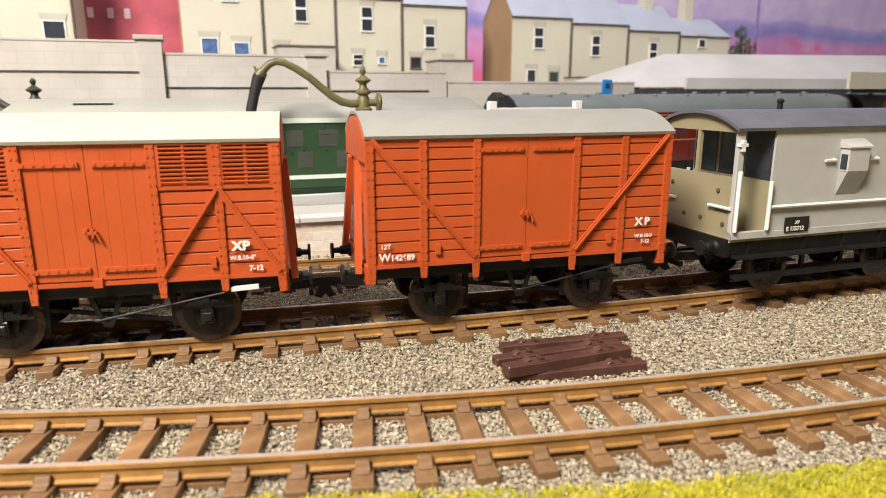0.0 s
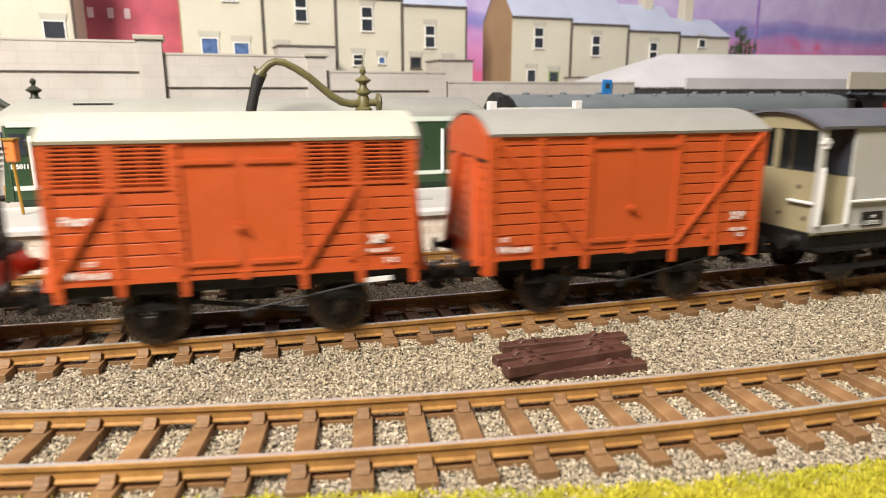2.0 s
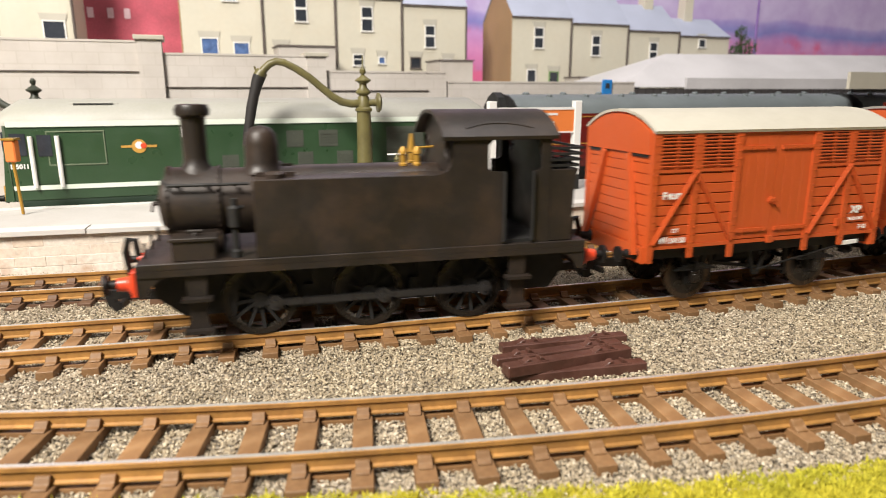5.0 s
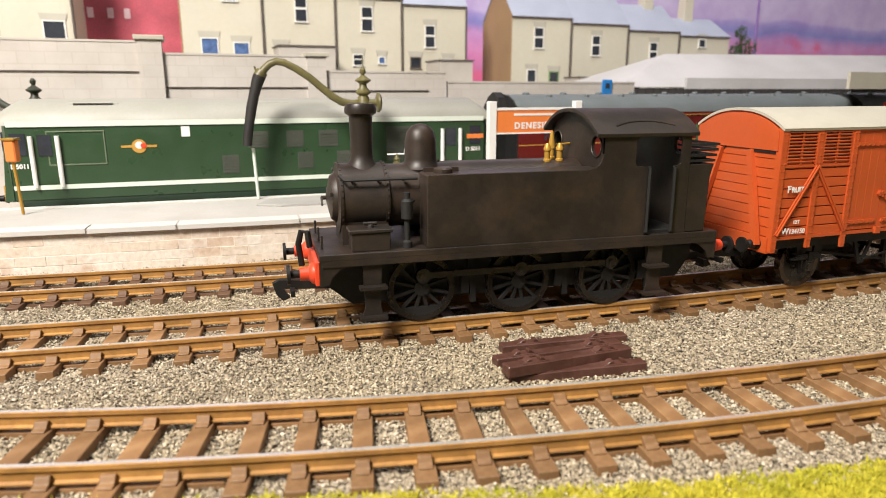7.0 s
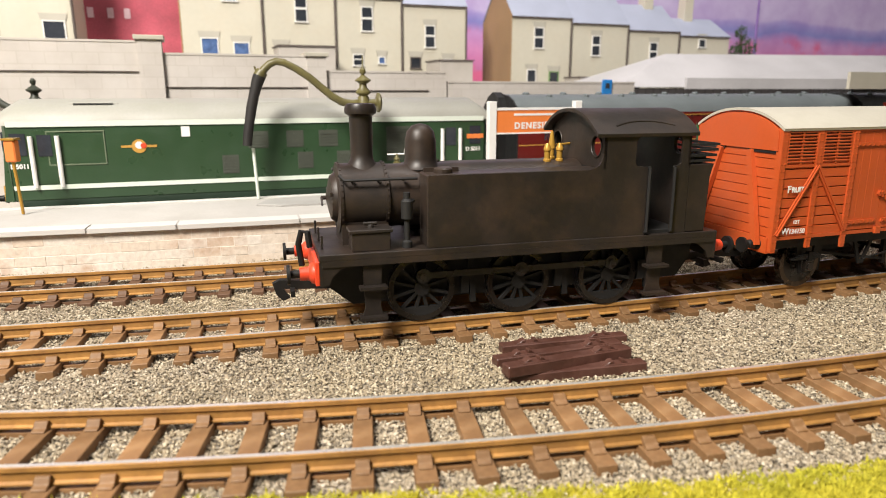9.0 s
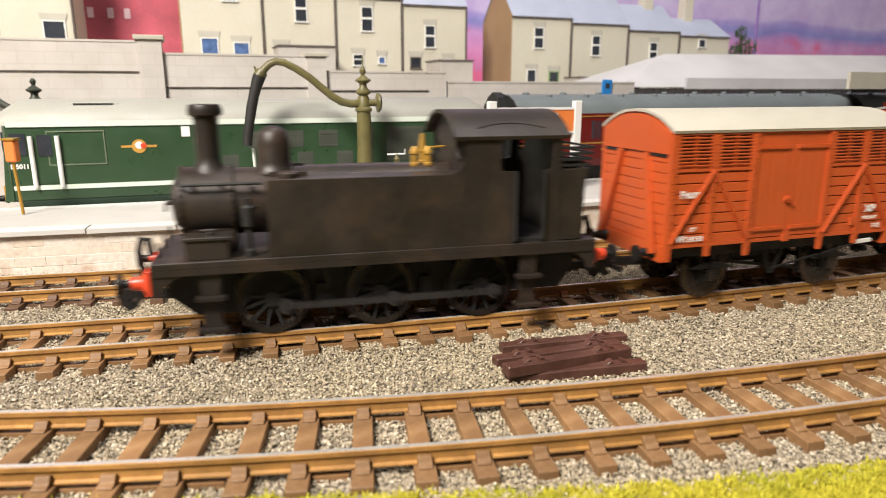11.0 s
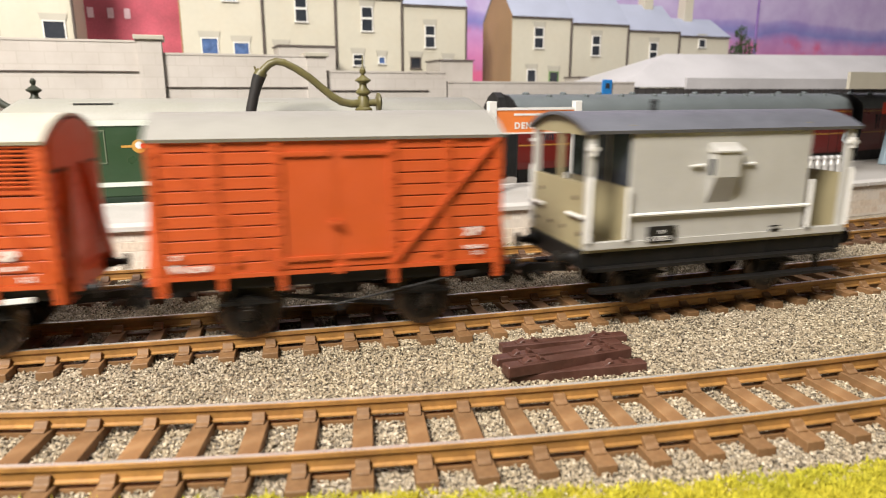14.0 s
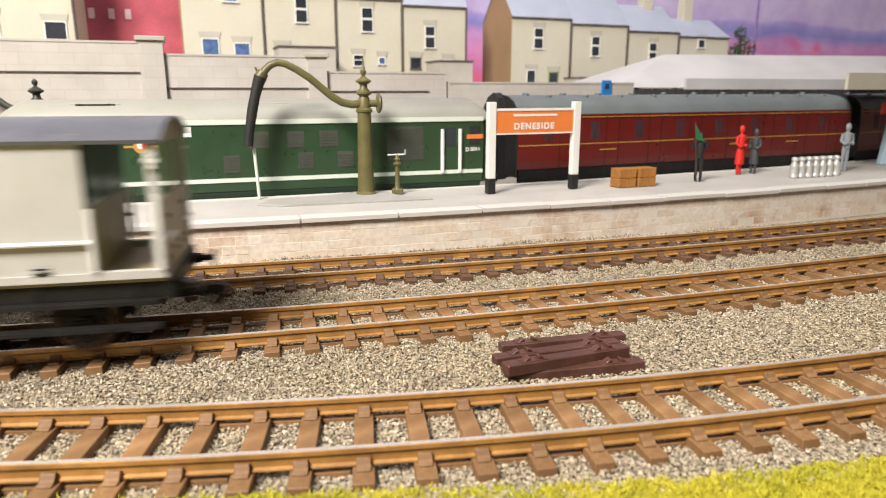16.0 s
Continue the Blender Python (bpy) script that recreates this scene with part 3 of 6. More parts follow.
# ---------------------------------------------------------------- things on the platform
def build_water_crane(m, spike=True, iron=None):
    iron = iron or OLIVE
    t = thing("water_crane", "olive-green cast iron water crane with black leather hose on the platform", "water crane", m)
    bm = bmesh.new()
    lathe(bm, [(4.4, 0), (4.4, 0.8), (3.7, 1.4), (3.5, 2.5), (3.15, 20), (2.85, 34.5)], 20)
    part("column", bm, iron, t, smooth=True)
    bm = bmesh.new()
    lathe(bm, [(2.9, 34.4), (3.5, 34.8), (3.5, 35.6), (2.6, 36.4), (2.3, 40.3), (1.8, 41), (3.1, 41.9), (3.1, 42.6), (1.6, 44.3), (1.5, 45.6),
               (3.2, 46.8), (3.2, 47.3), (1.3, 48.6), (0.6, 49.2), (1.25, 50.2), (1.25, 51.2), (0.4, 52.2)] + ([(0.22, 57)] if spike else []), 20)
    part("finial", bm, iron, t, smooth=True)
    bm = bmesh.new()
    tube(bm, [(1, 0, 38.1), (6.2, 0, 38.1)], 1.5, 12)
    lathe(bm, [(2.1, 5.2), (3.9, 5.7), (4.1, 6.4), (3.2, 7.2), (1.2, 7.6)], 18, (0, 0, 38.1), "x")
    part("counterweight", bm, iron, t, smooth=True)
    ctl = [(0, 38), (-5, 37.7), (-9, 38.5), (-13, 40.8), (-17.5, 44.6), (-22, 48.4), (-27, 51.6), (-31, 53.6), (-34.2, 54.1), (-36.8, 53.1), (-38.8, 51.3), (-40, 49.6)]
    bm = bmesh.new()
    tube(bm, [(x, 0, z) for x, z in ctl], [1.7, 1.65, 1.6, 1.55, 1.5, 1.5, 1.45, 1.45, 1.45, 1.45, 1.5, 1.6], 12)
    part("arm", bm, iron, t, smooth=True)
    bm = bmesh.new()
    tube(bm, [(-39.6, 0, 50.3), (-41.1, 0, 48.2)], [2.3, 2.5], 14)
    tube(bm, [(-42.6, 0, 52.2), (-42.0, 0, 50.4)], [0.4, 0.4], 6)
    part("nozzle", bm, iron, t, smooth=True)
    bm = bmesh.new()
    pts = [(-40.8, 0, 48.6), (-41.9, 0, 46), (-43.4, 0, 41.2), (-44.7, 0, 36), (-45.7, 0, 31), (-46.6, 0, 26.5), (-47.2, 0, 21.6)]
    tube(bm, pts, [2.6, 2.35, 2.05, 2.1, 1.95, 1.95, 1.85], 12)
    part("hose", bm, HOSE, t, "black leather hose", smooth=True)


def build_platform_things():
    zp = PLATFORM_Z
    base = mpose(-32.8, 115.7, zp, 0, 0, 17)
    build_water_crane(base)
    build_water_crane(mpose(-181, 137, 7.4, 0, 0, 12), False, surface("dark_green_iron", (0.03, 0.035, 0.022), 0.5))
    # low concrete slab the crane drains onto
    bm = bmesh.new()
    poly = [(-72, 88), (-62, 85.5), (-58, 86.5), (-4, 103), (-20, 113), (-26, 122), (-40, 119), (-46, 112), (-70, 101)]
    prism(bm, poly, zp - 0.3, zp + 0.5, "z")
    single("drain_slab", bm, CONCRETE, "low grey concrete drain slab round the water crane", "slab", bevel=0.15)
    t = thing("valve_pillar", "small olive valve pillar with crank on the platform", "valve", mpose(-19.6, 118.5, zp))
    bm = bmesh.new()
    box(bm, -2.4, 2.4, -2.4, 2.4, 0, 2.2)
    part("plinth", bm, OLIVE, t, bevel=0.3)
    bm = bmesh.new()
    lathe(bm, [(1.6, 2.2), (1.1, 3.2), (0.95, 12), (1.7, 12.6), (1.7, 13.2), (0.9, 13.8), (1.4, 14.8), (0.7, 15.6), (0.4, 17)], 14)
    part("stem", bm, OLIVE, t, smooth=True)
    bm = bmesh.new()
    tube(bm, [(-4, 0, 16.6), (3.6, 0, 16.9)], 0.3, 8)
    tube(bm, [(3.4, 0, 16.8), (3.5, 0, 19)], 0.35, 8)
    part("crank", bm, CHURN, t, smooth=True)
    # white rod beside the slab
    t = thing("marker_post", "thin white post standing at the slab's edge", "post", mpose(-75.4, 104, zp))
    bm = bmesh.new()
    tube(bm, [(0, 0, 0), (-0.9, 0, 20.5)], 0.65, 10)
    part("rod", bm, STRIPE, t, smooth=True)
    # station nameboard
    sx, sy = 20.4, 118.9
    ex, ey = 58.9, 133.3
    ang = math.degrees(math.atan2(ey - sy, ex - sx))
    ln = math.hypot(ex - sx, ey - sy)
    t = thing("station_sign", "orange station nameboard between two white posts", "sign", mpose(sx, sy, zp, 0, 0, ang))
    for x in (0, ln):
        bm = bmesh.new()
        box(bm, x - 1.75, x + 1.75, -1.5, 1.5, 6.5, 38.6)
        p = part("post", bm, WHITE, t, "white painted post", bevel=0.2)
        bm = bmesh.new()
        box(bm, x - 1.85, x + 1.85, -1.6, 1.6, 0, 6.5)
        part("post_foot", bm, BLACK, p, "black painted foot", bevel=0.2)
    bm = bmesh.new()
    box(bm, 1.7, ln - 1.7, -0.9, 0.9, 25.4, 35.6)
    board = part("board", bm, SIGN, t, "orange enamel board", bevel=0.15)
    bm = bmesh.new()
    box(bm, 1.7, ln - 1.7, -1.2, 1.2, 34.9, 35.9)
    part("rim", bm, WHITE, board)
    bm = bmesh.new()
    box(bm, 1.7, ln - 1.7, -1.15, 1.15, 25.0, 25.6)
    part("rim", bm, WHITE, board)
    lettering("DENESIDE", 3.7, WHITE, board, mpose(ln / 2 - 0.6, -1.0, 27.2), align="CENTER", bold=0.14, spacing=1.22)
    bm = bmesh.new()
    box(bm, 10, ln - 10, -1.05, -0.9, 32.6, 33.5)
    part("small_lettering", bm, WHITE, board, "pale line of small lettering")
    # crates
    for k, (x, y, z, w) in enumerate(((83.5, 140, 0, 9.6), (93.6, 143.5, 0, 9.6), (83.5, 140, 4.3, 9.6), (93.6, 143.5, 4.3, 9.6))):
        t = thing("crate", "tan wooden crate stacked with others on the platform", "crate", mpose(x, y, zp + z, 0, 0, 20), "crates on the platform")
        bm = bmesh.new()
        box(bm, -w / 2, w / 2, -3.4, 3.4, 0, 4.2)
        part("case", bm, TAN, t, bevel=0.2)
        for dx in (-w / 2 + 1, 0, w / 2 - 1):
            bm = bmesh.new()
            box(bm, dx - 0.4, dx + 0.4, -3.65, -3.35, 0.2, 4.0)
            part("batten", bm, TAN, t)
    # milk churns
    bm = bmesh.new()
    lathe(bm, [(1.95, 0), (2.1, 0.4), (2.1, 1.0), (1.98, 1.2), (1.98, 5.2), (2.1, 5.4), (2.1, 6.0), (1.2, 7.8), (1.2, 8.7)], 14)
    body = mesh_of("body", bm, CHURN, smooth=True)
    bm = bmesh.new()
    lathe(bm, [(1.6, 8.6), (1.7, 9.4), (1.3, 9.9)], 14)
    lid = mesh_of("lid", bm, CHURN, smooth=True)
    first = None
    for r in range(2):
        for k in range(7):
            m = mpose(178.5 + k * 4.55 + r * 2.5, 171.0 + k * 1.75 + r * 4.7, zp)
            if first is None:
                first = thing("milk_churn", "silver-grey milk churn standing in rows on the platform", "milk churn", m, "milk churns")
                piece("body", body, first)
                piece("lid", lid, first)
            else:
                copy_thing(first, m)
    # plain miniature figures
    for x, y, col, h, nm, coat, turn, lift in ((124.9, 158.3, (0.012, 0.012, 0.014), 23.5, "black", False, -20, True), (157.1, 186.5, (0.62, 0.02, 0.012), 25.5, "red", True, 30, False),
                                               (166.6, 190.5, (0.05, 0.05, 0.055), 23.5, "dark grey", True, -60, False), (220.8, 199.9, (0.25, 0.27, 0.29), 26, "pale grey", False, 10, False)):
        bm = bmesh.new()
        k = h / 24
        for s in (-1, 1):
            tube(bm, [(s * 1.15, -0.9, 0.35), (s * 1.1, 0.3, 0.5)], [0.5, 0.6], 8)
            tube(bm, [(s * 1.15, 0, 0.3), (s * 1.1, 0, 6), (s * 0.9, 0, 12.4)], [0.62, 0.85, 1.2], 8)
            arm = [(s * 2.5, 0, 18.6), (s * 3.3, 0, 15.4), (s * 2.2, -1.9, 13.6), (s * 0.6, -2.3, 14.4)]
            if lift:
                arm = [(s * 2.5, 0, 18.6), (s * 3.4, -0.5, 16.6), (s * 2.9, -1.7, 19.0), (s * 2.6, -1.9, 21.0)]
            tube(bm, arm, [0.95, 0.8, 0.7, 0.5], 8)
        if coat:
            lathe(bm, [(2.5, 5.0), (2.35, 9), (1.85, 13)], 14)
        lathe(bm, [(1.75, 11.6), (1.75, 13.5), (2.3, 17.2), (2.2, 18.8), (0.85, 19.7), (0.75, 20.4), (1.2, 20.9), (1.4, 22), (1.2, 23.3), (0.5, 24)], 14)
        bmesh.ops.scale(bm, vec=(k, k * 0.85, k), verts=bm.verts[:])
        single("figurine", bm, surface(nm.replace(" ", "_") + "_figurine", col, 0.6, var=0.12, coarse=200), "plain " + nm + " miniature figurine standing on the platform", "figurine",
               "miniature figures", m=mpose(x, y, zp, 0, 0, turn), smooth=True)
    t = thing("green_flag", "small green flag on a stick beside the black figurine", "flag", mpose(122.6, 155.5, zp))
    bm = bmesh.new()
    tube(bm, [(1.2, 1.0, 0), (-2.2, 0, 28.5)], 0.2, 6)
    part("stick", bm, BARK, t)
    bm = bmesh.new()
    prism(bm, [(-2.1, 28), (-1.4, 20.5), (3.2, 19.2), (0.2, 24.2)], -0.15, 0.15, "y")
    part("cloth", bm, surface("flag_green", (0.015, 0.12, 0.035), 0.7), t)
    # canopy post
    t = thing("canopy_post", "pale blue station canopy post on the platform", "post", mpose(265, 233, zp))
    bm = bmesh.new()
    prism(bm, [(-3.6, 0), (3.6, 0), (5.2, 50.3), (1.6, 50.3)], -2.2, 2.2, "y")
    part("shaft", bm, PALEBLUE, t, bevel=0.3)
    t = thing("hanging_sign", "small red hanging sign under the canopy", "sign", mpose(262, 229, 41))
    bm = bmesh.new()
    box(bm, -6, 8, -0.6, 0.6, 0, 6.5)
    part("plate", bm, RED, t)
    bm = bmesh.new()
    for x in (-4, 6):
        tube(bm, [(x, 0, 6.4), (x, 0, 20.6)], 0.2, 6)
    part("hanger", bm, PIPE, t)
    # ochre lamp box on a post at the platform's ramp
    t = thing("ground_signal", "orange box signal on a thin rusty post at the platform end", "signal", mpose(-150.9, 69.5, zp))
    bm = bmesh.new()
    tube(bm, [(0.6, 0, 0), (-0.3, 0, 20)], 0.55, 8)
    part("post", bm, BRASS, t, smooth=True)
    bm = bmesh.new()
    box(bm, -2.0, 1.8, -1.6, 1.6, 18.6, 26.2)
    part("lamp_box", bm, SIGN, t, bevel=0.4)
    bm = bmesh.new()
    box(bm, -2.4, 2.2, -2.0, 2.0, 26.2, 26.9)
    part("cap", bm, BRASS, t)


# ---------------------------------------------------------------- street behind the station
SL = 0.375
ANG = math.degrees(math.atan(SL))


def street(y0, x, z=0.0):
    """A pose on a plane of the street; x in the plan, its own x axis runs along the street."""
    return mpose(x, y0 + SL * x, z, 0, 0, ANG)


STRETCH = math.sqrt(1 + SL * SL)


def uv_wall(ob):
    me = ob.data
    uv = me.uv_layers.new(name="UVMap")
    for poly in me.polygons:
        for li in poly.loop_indices:
            c = me.vertices[me.loops[li].vertex_index].co
            uv.data[li].uv = (c.x + c.y, c.z)


def build_wall():
    t = thing("retaining_wall", "pale dressed stone retaining wall with stepped top and pillars", "wall", street(215, 0), kind="structure")
    for x0, x1, top, thick in ((-420, -144, 76.2, 12), (-134, -70, 70.9, 12), (-61, 2, 63.4, 12), (3, 119, 58.3, 10)):
        bm = bmesh.new()
        box(bm, x0 * STRETCH, x1 * STRETCH, 0, thick, -5, top)
        uv_wall(part("wall_panel", bm, WALL, t, "pale stone panel"))
        bm = bmesh.new()
        box(bm, x0 * STRETCH, x1 * STRETCH, -0.3, thick + 0.3, top, top + 1.0)
        part("capping", bm, WALL, t)
    for x0, x1, top in ((-144, -134, 79.0), (-70, -61, 72.6)):
        bm = bmesh.new()
        box(bm, x0 * STRETCH, x1 * STRETCH, -2.2, 14, -5, top - 1.5)
        p = part("pillar", bm, WALL, t, "stone pillar")
        uv_wall(p)
        bm = bmesh.new()
        box(bm, x0 * STRETCH - 1.3, x1 * STRETCH + 1.3, -3.4, 15, top - 1.5, top + 0.6)
        part("cap_stone", bm, CREAM, p, "cream cap stone", bevel=0.25)
    for x0, x1, z in ((-420, -144, 63.0), (-134, -70, 55.8), (-61, -8, 54.2)):
        bm = bmesh.new()
        box(bm, x0 * STRETCH, x1 * STRETCH, -0.8, 0.1, z - 0.22, z + 0.22)
        part("string_course", bm, PIPE, t, "thin dark string course")


def window(parent, x, z, w, h, glass, frame, sash=True, lintel=True):
    """A window in a facade that lies in the plane y = 0 of parent; x, z is its lower centre."""
    bm = bmesh.new()
    f = 0.75
    box(bm, x - w / 2, x - w / 2 + f, -0.5, 0.6, z, z + h)
    box(bm, x + w / 2 - f, x + w / 2, -0.5, 0.6, z, z + h)
    box(bm, x - w / 2 + f, x + w / 2 - f, -0.5, 0.6, z + h - f, z + h)
    box(bm, x - w / 2 - 0.5, x + w / 2 + 0.5, -1.0, 0.6, z - 0.9, z)
    if sash:
        box(bm, x - w / 2 + f, x + w / 2 - f, -0.4, 0.6, z + h * 0.47, z + h * 0.56)
    ob = part("window", bm, frame, parent, "painted sash window")
    bm = bmesh.new()
    box(bm, x - w / 2 + f, x + w / 2 - f, -0.15, 0.4, z, z + h - f)
    part("pane", bm, glass, ob)
    if lintel:
        bm = bmesh.new()
        prism(bm, [(x - w / 2 - 0.6, z + h), (x + w / 2 + 0.6, z + h), (x + w / 2 + 1.6, z + h + 4.2), (x - w / 2 - 1.6, z + h + 4.2)], -0.3, 0.2, "y")
        part("lintel", bm, LINTEL, ob)


def house(x0, x1, foot, eave, depth, wins, gable=None, chimney=None, pipe=True, rise=34):
    """One terraced house; x along the plan, heights in z. wins: (x, z, w, h, glass, frame, sash)."""
    t = thing("terraced_house", "cream stone terraced house with pale slate roof", "house", street(370, x0), "terraced houses")
    w = (x1 - x0) * STRETCH
    bm = bmesh.new()
    box(bm, 0, w, 0.4, depth, foot - 60, eave)
    part("wall", bm, HOUSE, t, "cream stone wall")
    bm = bmesh.new()
    box(bm, -0.3, w + 0.3, -0.9, 0.9, eave - 0.9, eave + 0.5)
    part("gutter", bm, PIPE, t, "dark gutter")
    bm = bmesh.new()
    prism(bm, [(-1.2, eave + 0.4), (depth / 2, eave + rise), (depth + 1.2, eave + 0.4), (depth / 2, eave + rise - 2)], -0.6, w + 0.6, "x")
    part("roof", bm, SLATE, t, "pale blue-grey slate roof")
    bm = bmesh.new()
    prism(bm, [(0.4, eave), (depth, eave), (depth / 2, eave + rise - 2.5)], -0.1 if gable else 0.2, w - 0.2, "x")
    part("gable_wall", bm, GABLE if gable else HOUSE, t)
    if gable:
        bm = bmesh.new()
        box(bm, -1.0, -0.1, 0.5, depth - 0.2, foot - 60, eave)
        part("side_wall", bm, GABLE, t, "brown side wall")
    if pipe:
        bm = bmesh.new()
        tube(bm, [(w - 0.2, -0.7, foot - 2), (w - 0.2, -0.7, eave)], 0.85, 8)
        part("downpipe", bm, PIPE, t, "dark downpipe")
    if chimney is not None:
        bm = bmesh.new()
        cx = (chimney - x0) * STRETCH
        box(bm, cx - 4.5, cx + 4.5, depth / 2 - 5, depth / 2 + 5, eave + 10, eave + rise + 26)
        part("chimney", bm, HOUSE, t, "cream chimney stack")
    for x, z, ww, hh, glass, frame, sash in wins:
        window(t, (x - x0) * STRETCH, z, ww, hh, glass, frame, sash)
    return t


def build_street():
    B, D, W = GLASSBLUE, GLASSDARK, WHITE
    house(-330, -236, 80, 150, 60, [(-283, 87, 16, 13, surface("buff_blind", (0.55, 0.45, 0.28)), W, False), (-247, 86.5, 13, 11, GLASSDARK, W, False)], chimney=None)
    house(-176, -126, 75, 122, 60, [(-160, 78, 11.5, 11.5, B, W, False), (-140.5, 76, 11, 11, B, W, False), (-146, 114, 10, 9, B, W, False)], gable=True)
    house(-126, -78, 72, 121, 60, [(-115, 76, 9.5, 9, B, W, False), (-101, 102, 9, 17, D, W, True)])
    house(-78, -31, 70, 120, 60, [(-56, 97, 9, 17, D, W, True), (-63, 72.5, 8, 8, D, W, True), (-46, 74, 5.5, 5, B, W, False)])
    house(-31, 18, 66, 116.6, 60, [(-10, 86.5, 8.5, 16, D, W, True), (-21, 71, 8.5, 8, D, PIPE, False), (4, 71, 8, 7, B, W, False)], rise=36)
    house(55.5, 106, 60, 111.5, 56, [(78, 88, 9, 16, D, W, True), (72.5, 61, 8.5, 10, D, W, False), (92, 60, 9, 9.5, GLASSDARK, DOORGREEN, False)], gable=True, rise=33)
    house(106, 158.5, 56, 108, 56, [(129, 83, 8.5, 16, D, W, True)], chimney=143, rise=30)
    house(158.5, 209, 54, 104, 56, [(184, 79, 8.5, 16, D, W, True)], chimney=193, rise=25)
    house(209, 262, 54, 101, 56, [(233, 92, 8, 7, D, W, False)], pipe=False, chimney=235, rise=18)
    t = thing("front_door", "bright blue panelled door in the stone wall", "door", street(214.4, 100))
    bm = bmesh.new()
    box(bm, -3.4, 3.4, -0.7, 0.5, 45, 60.6)
    part("leaf", bm, BLUE, t, bevel=0.2)
    bm = bmesh.new()
    box(bm, -1.3, 1.3, -1.0, -0.6, 55.5, 58.5)
    part("light", bm, GLASSDARK, t)
    # yard walls and lean-tos in front of the terraces
    for x0, x1, z, y0 in ((-108, -73, 82.5, 330), (-2, 22, 75, 335), (110, 132, 64, 345)):
        t = thing("yard_shed", "small pale stone lean-to behind the wall", "shed", street(y0, x0), "lean-tos")
        bm = bmesh.new()
        box(bm, 0, (x1 - x0) * STRETCH, 0, 30, 0, z)
        part("wall", bm, WALL, t)
        bm = bmesh.new()
        box(bm, -0.8, (x1 - x0) * STRETCH + 0.8, -1, 31, z, z + 1)
        part("capping", bm, PIPE, t)
    # road behind the wall
    bm = bmesh.new()
    box(bm, -450, 520, 225, 760, 40, 42)
    bmesh.ops.rotate(bm, verts=bm.verts[:], cent=(0, 225, 0), matrix=Matrix.Rotation(math.atan(SL), 3, "Z"))
    single("road", bm, CONCRETE, "plain grey street behind the retaining wall", "road", kind="structure")
    # red brick houses further off
    t = thing("brick_house", "blurred red brick house beyond the wall", "house", street(430, -300))
    bm = bmesh.new()
    box(bm, 0, 150, 0, 40, 30, 190)
    part("wall", bm, REDBRICK, t)
    for k, x in enumerate((49, 62, 73)):
        bm = bmesh.new()
        box(bm, x, x + 4, -0.6, 0.4, 105, 112)
        part("window", bm, surface("pink_window", (0.7, 0.5, 0.55)), t)
    # bushes at the end of the terrace
    for x, y0, z, r, n in ((281, 372, 92, 10, 420), (270, 373, 88, 8, 260), (276, 374, 106, 6, 160)):
        t = thing("bush", "dark green leafy bush at the terrace end", "bush", street(y0, x, 42), "bushes")
        bm = bmesh.new()
        tube(bm, [(0, 0, 0), (0.6, 0, z - 48), (0, 0, z - 40)], [1.4, 1.0, 0.3], 7)
        part("trunk", bm, BARK, t)
        rng = random.Random(int(x))
        bm = bmesh.new()
        for _ in range(n):
            d = Vector((rng.gauss(0, 1), rng.gauss(0, 1), rng.gauss(0, 1))).normalized() * r * rng.uniform(0.3, 1.05) ** 0.6
            c = d + Vector((0, 0, z - 42))
            a = Vector((rng.gauss(0, 1), rng.gauss(0, 1), rng.gauss(0, 1))).normalized()
            b2 = a.orthogonal().normalized()
            s = rng.uniform(0.9, 1.8)
            bm.faces.new([bm.verts.new(c + a * s), bm.verts.new(c + b2 * s * 0.6), bm.verts.new(c - a * s), bm.verts.new(c - b2 * s * 0.6)])
        part("crown", bm, LEAF, t, "dark leafy crown")


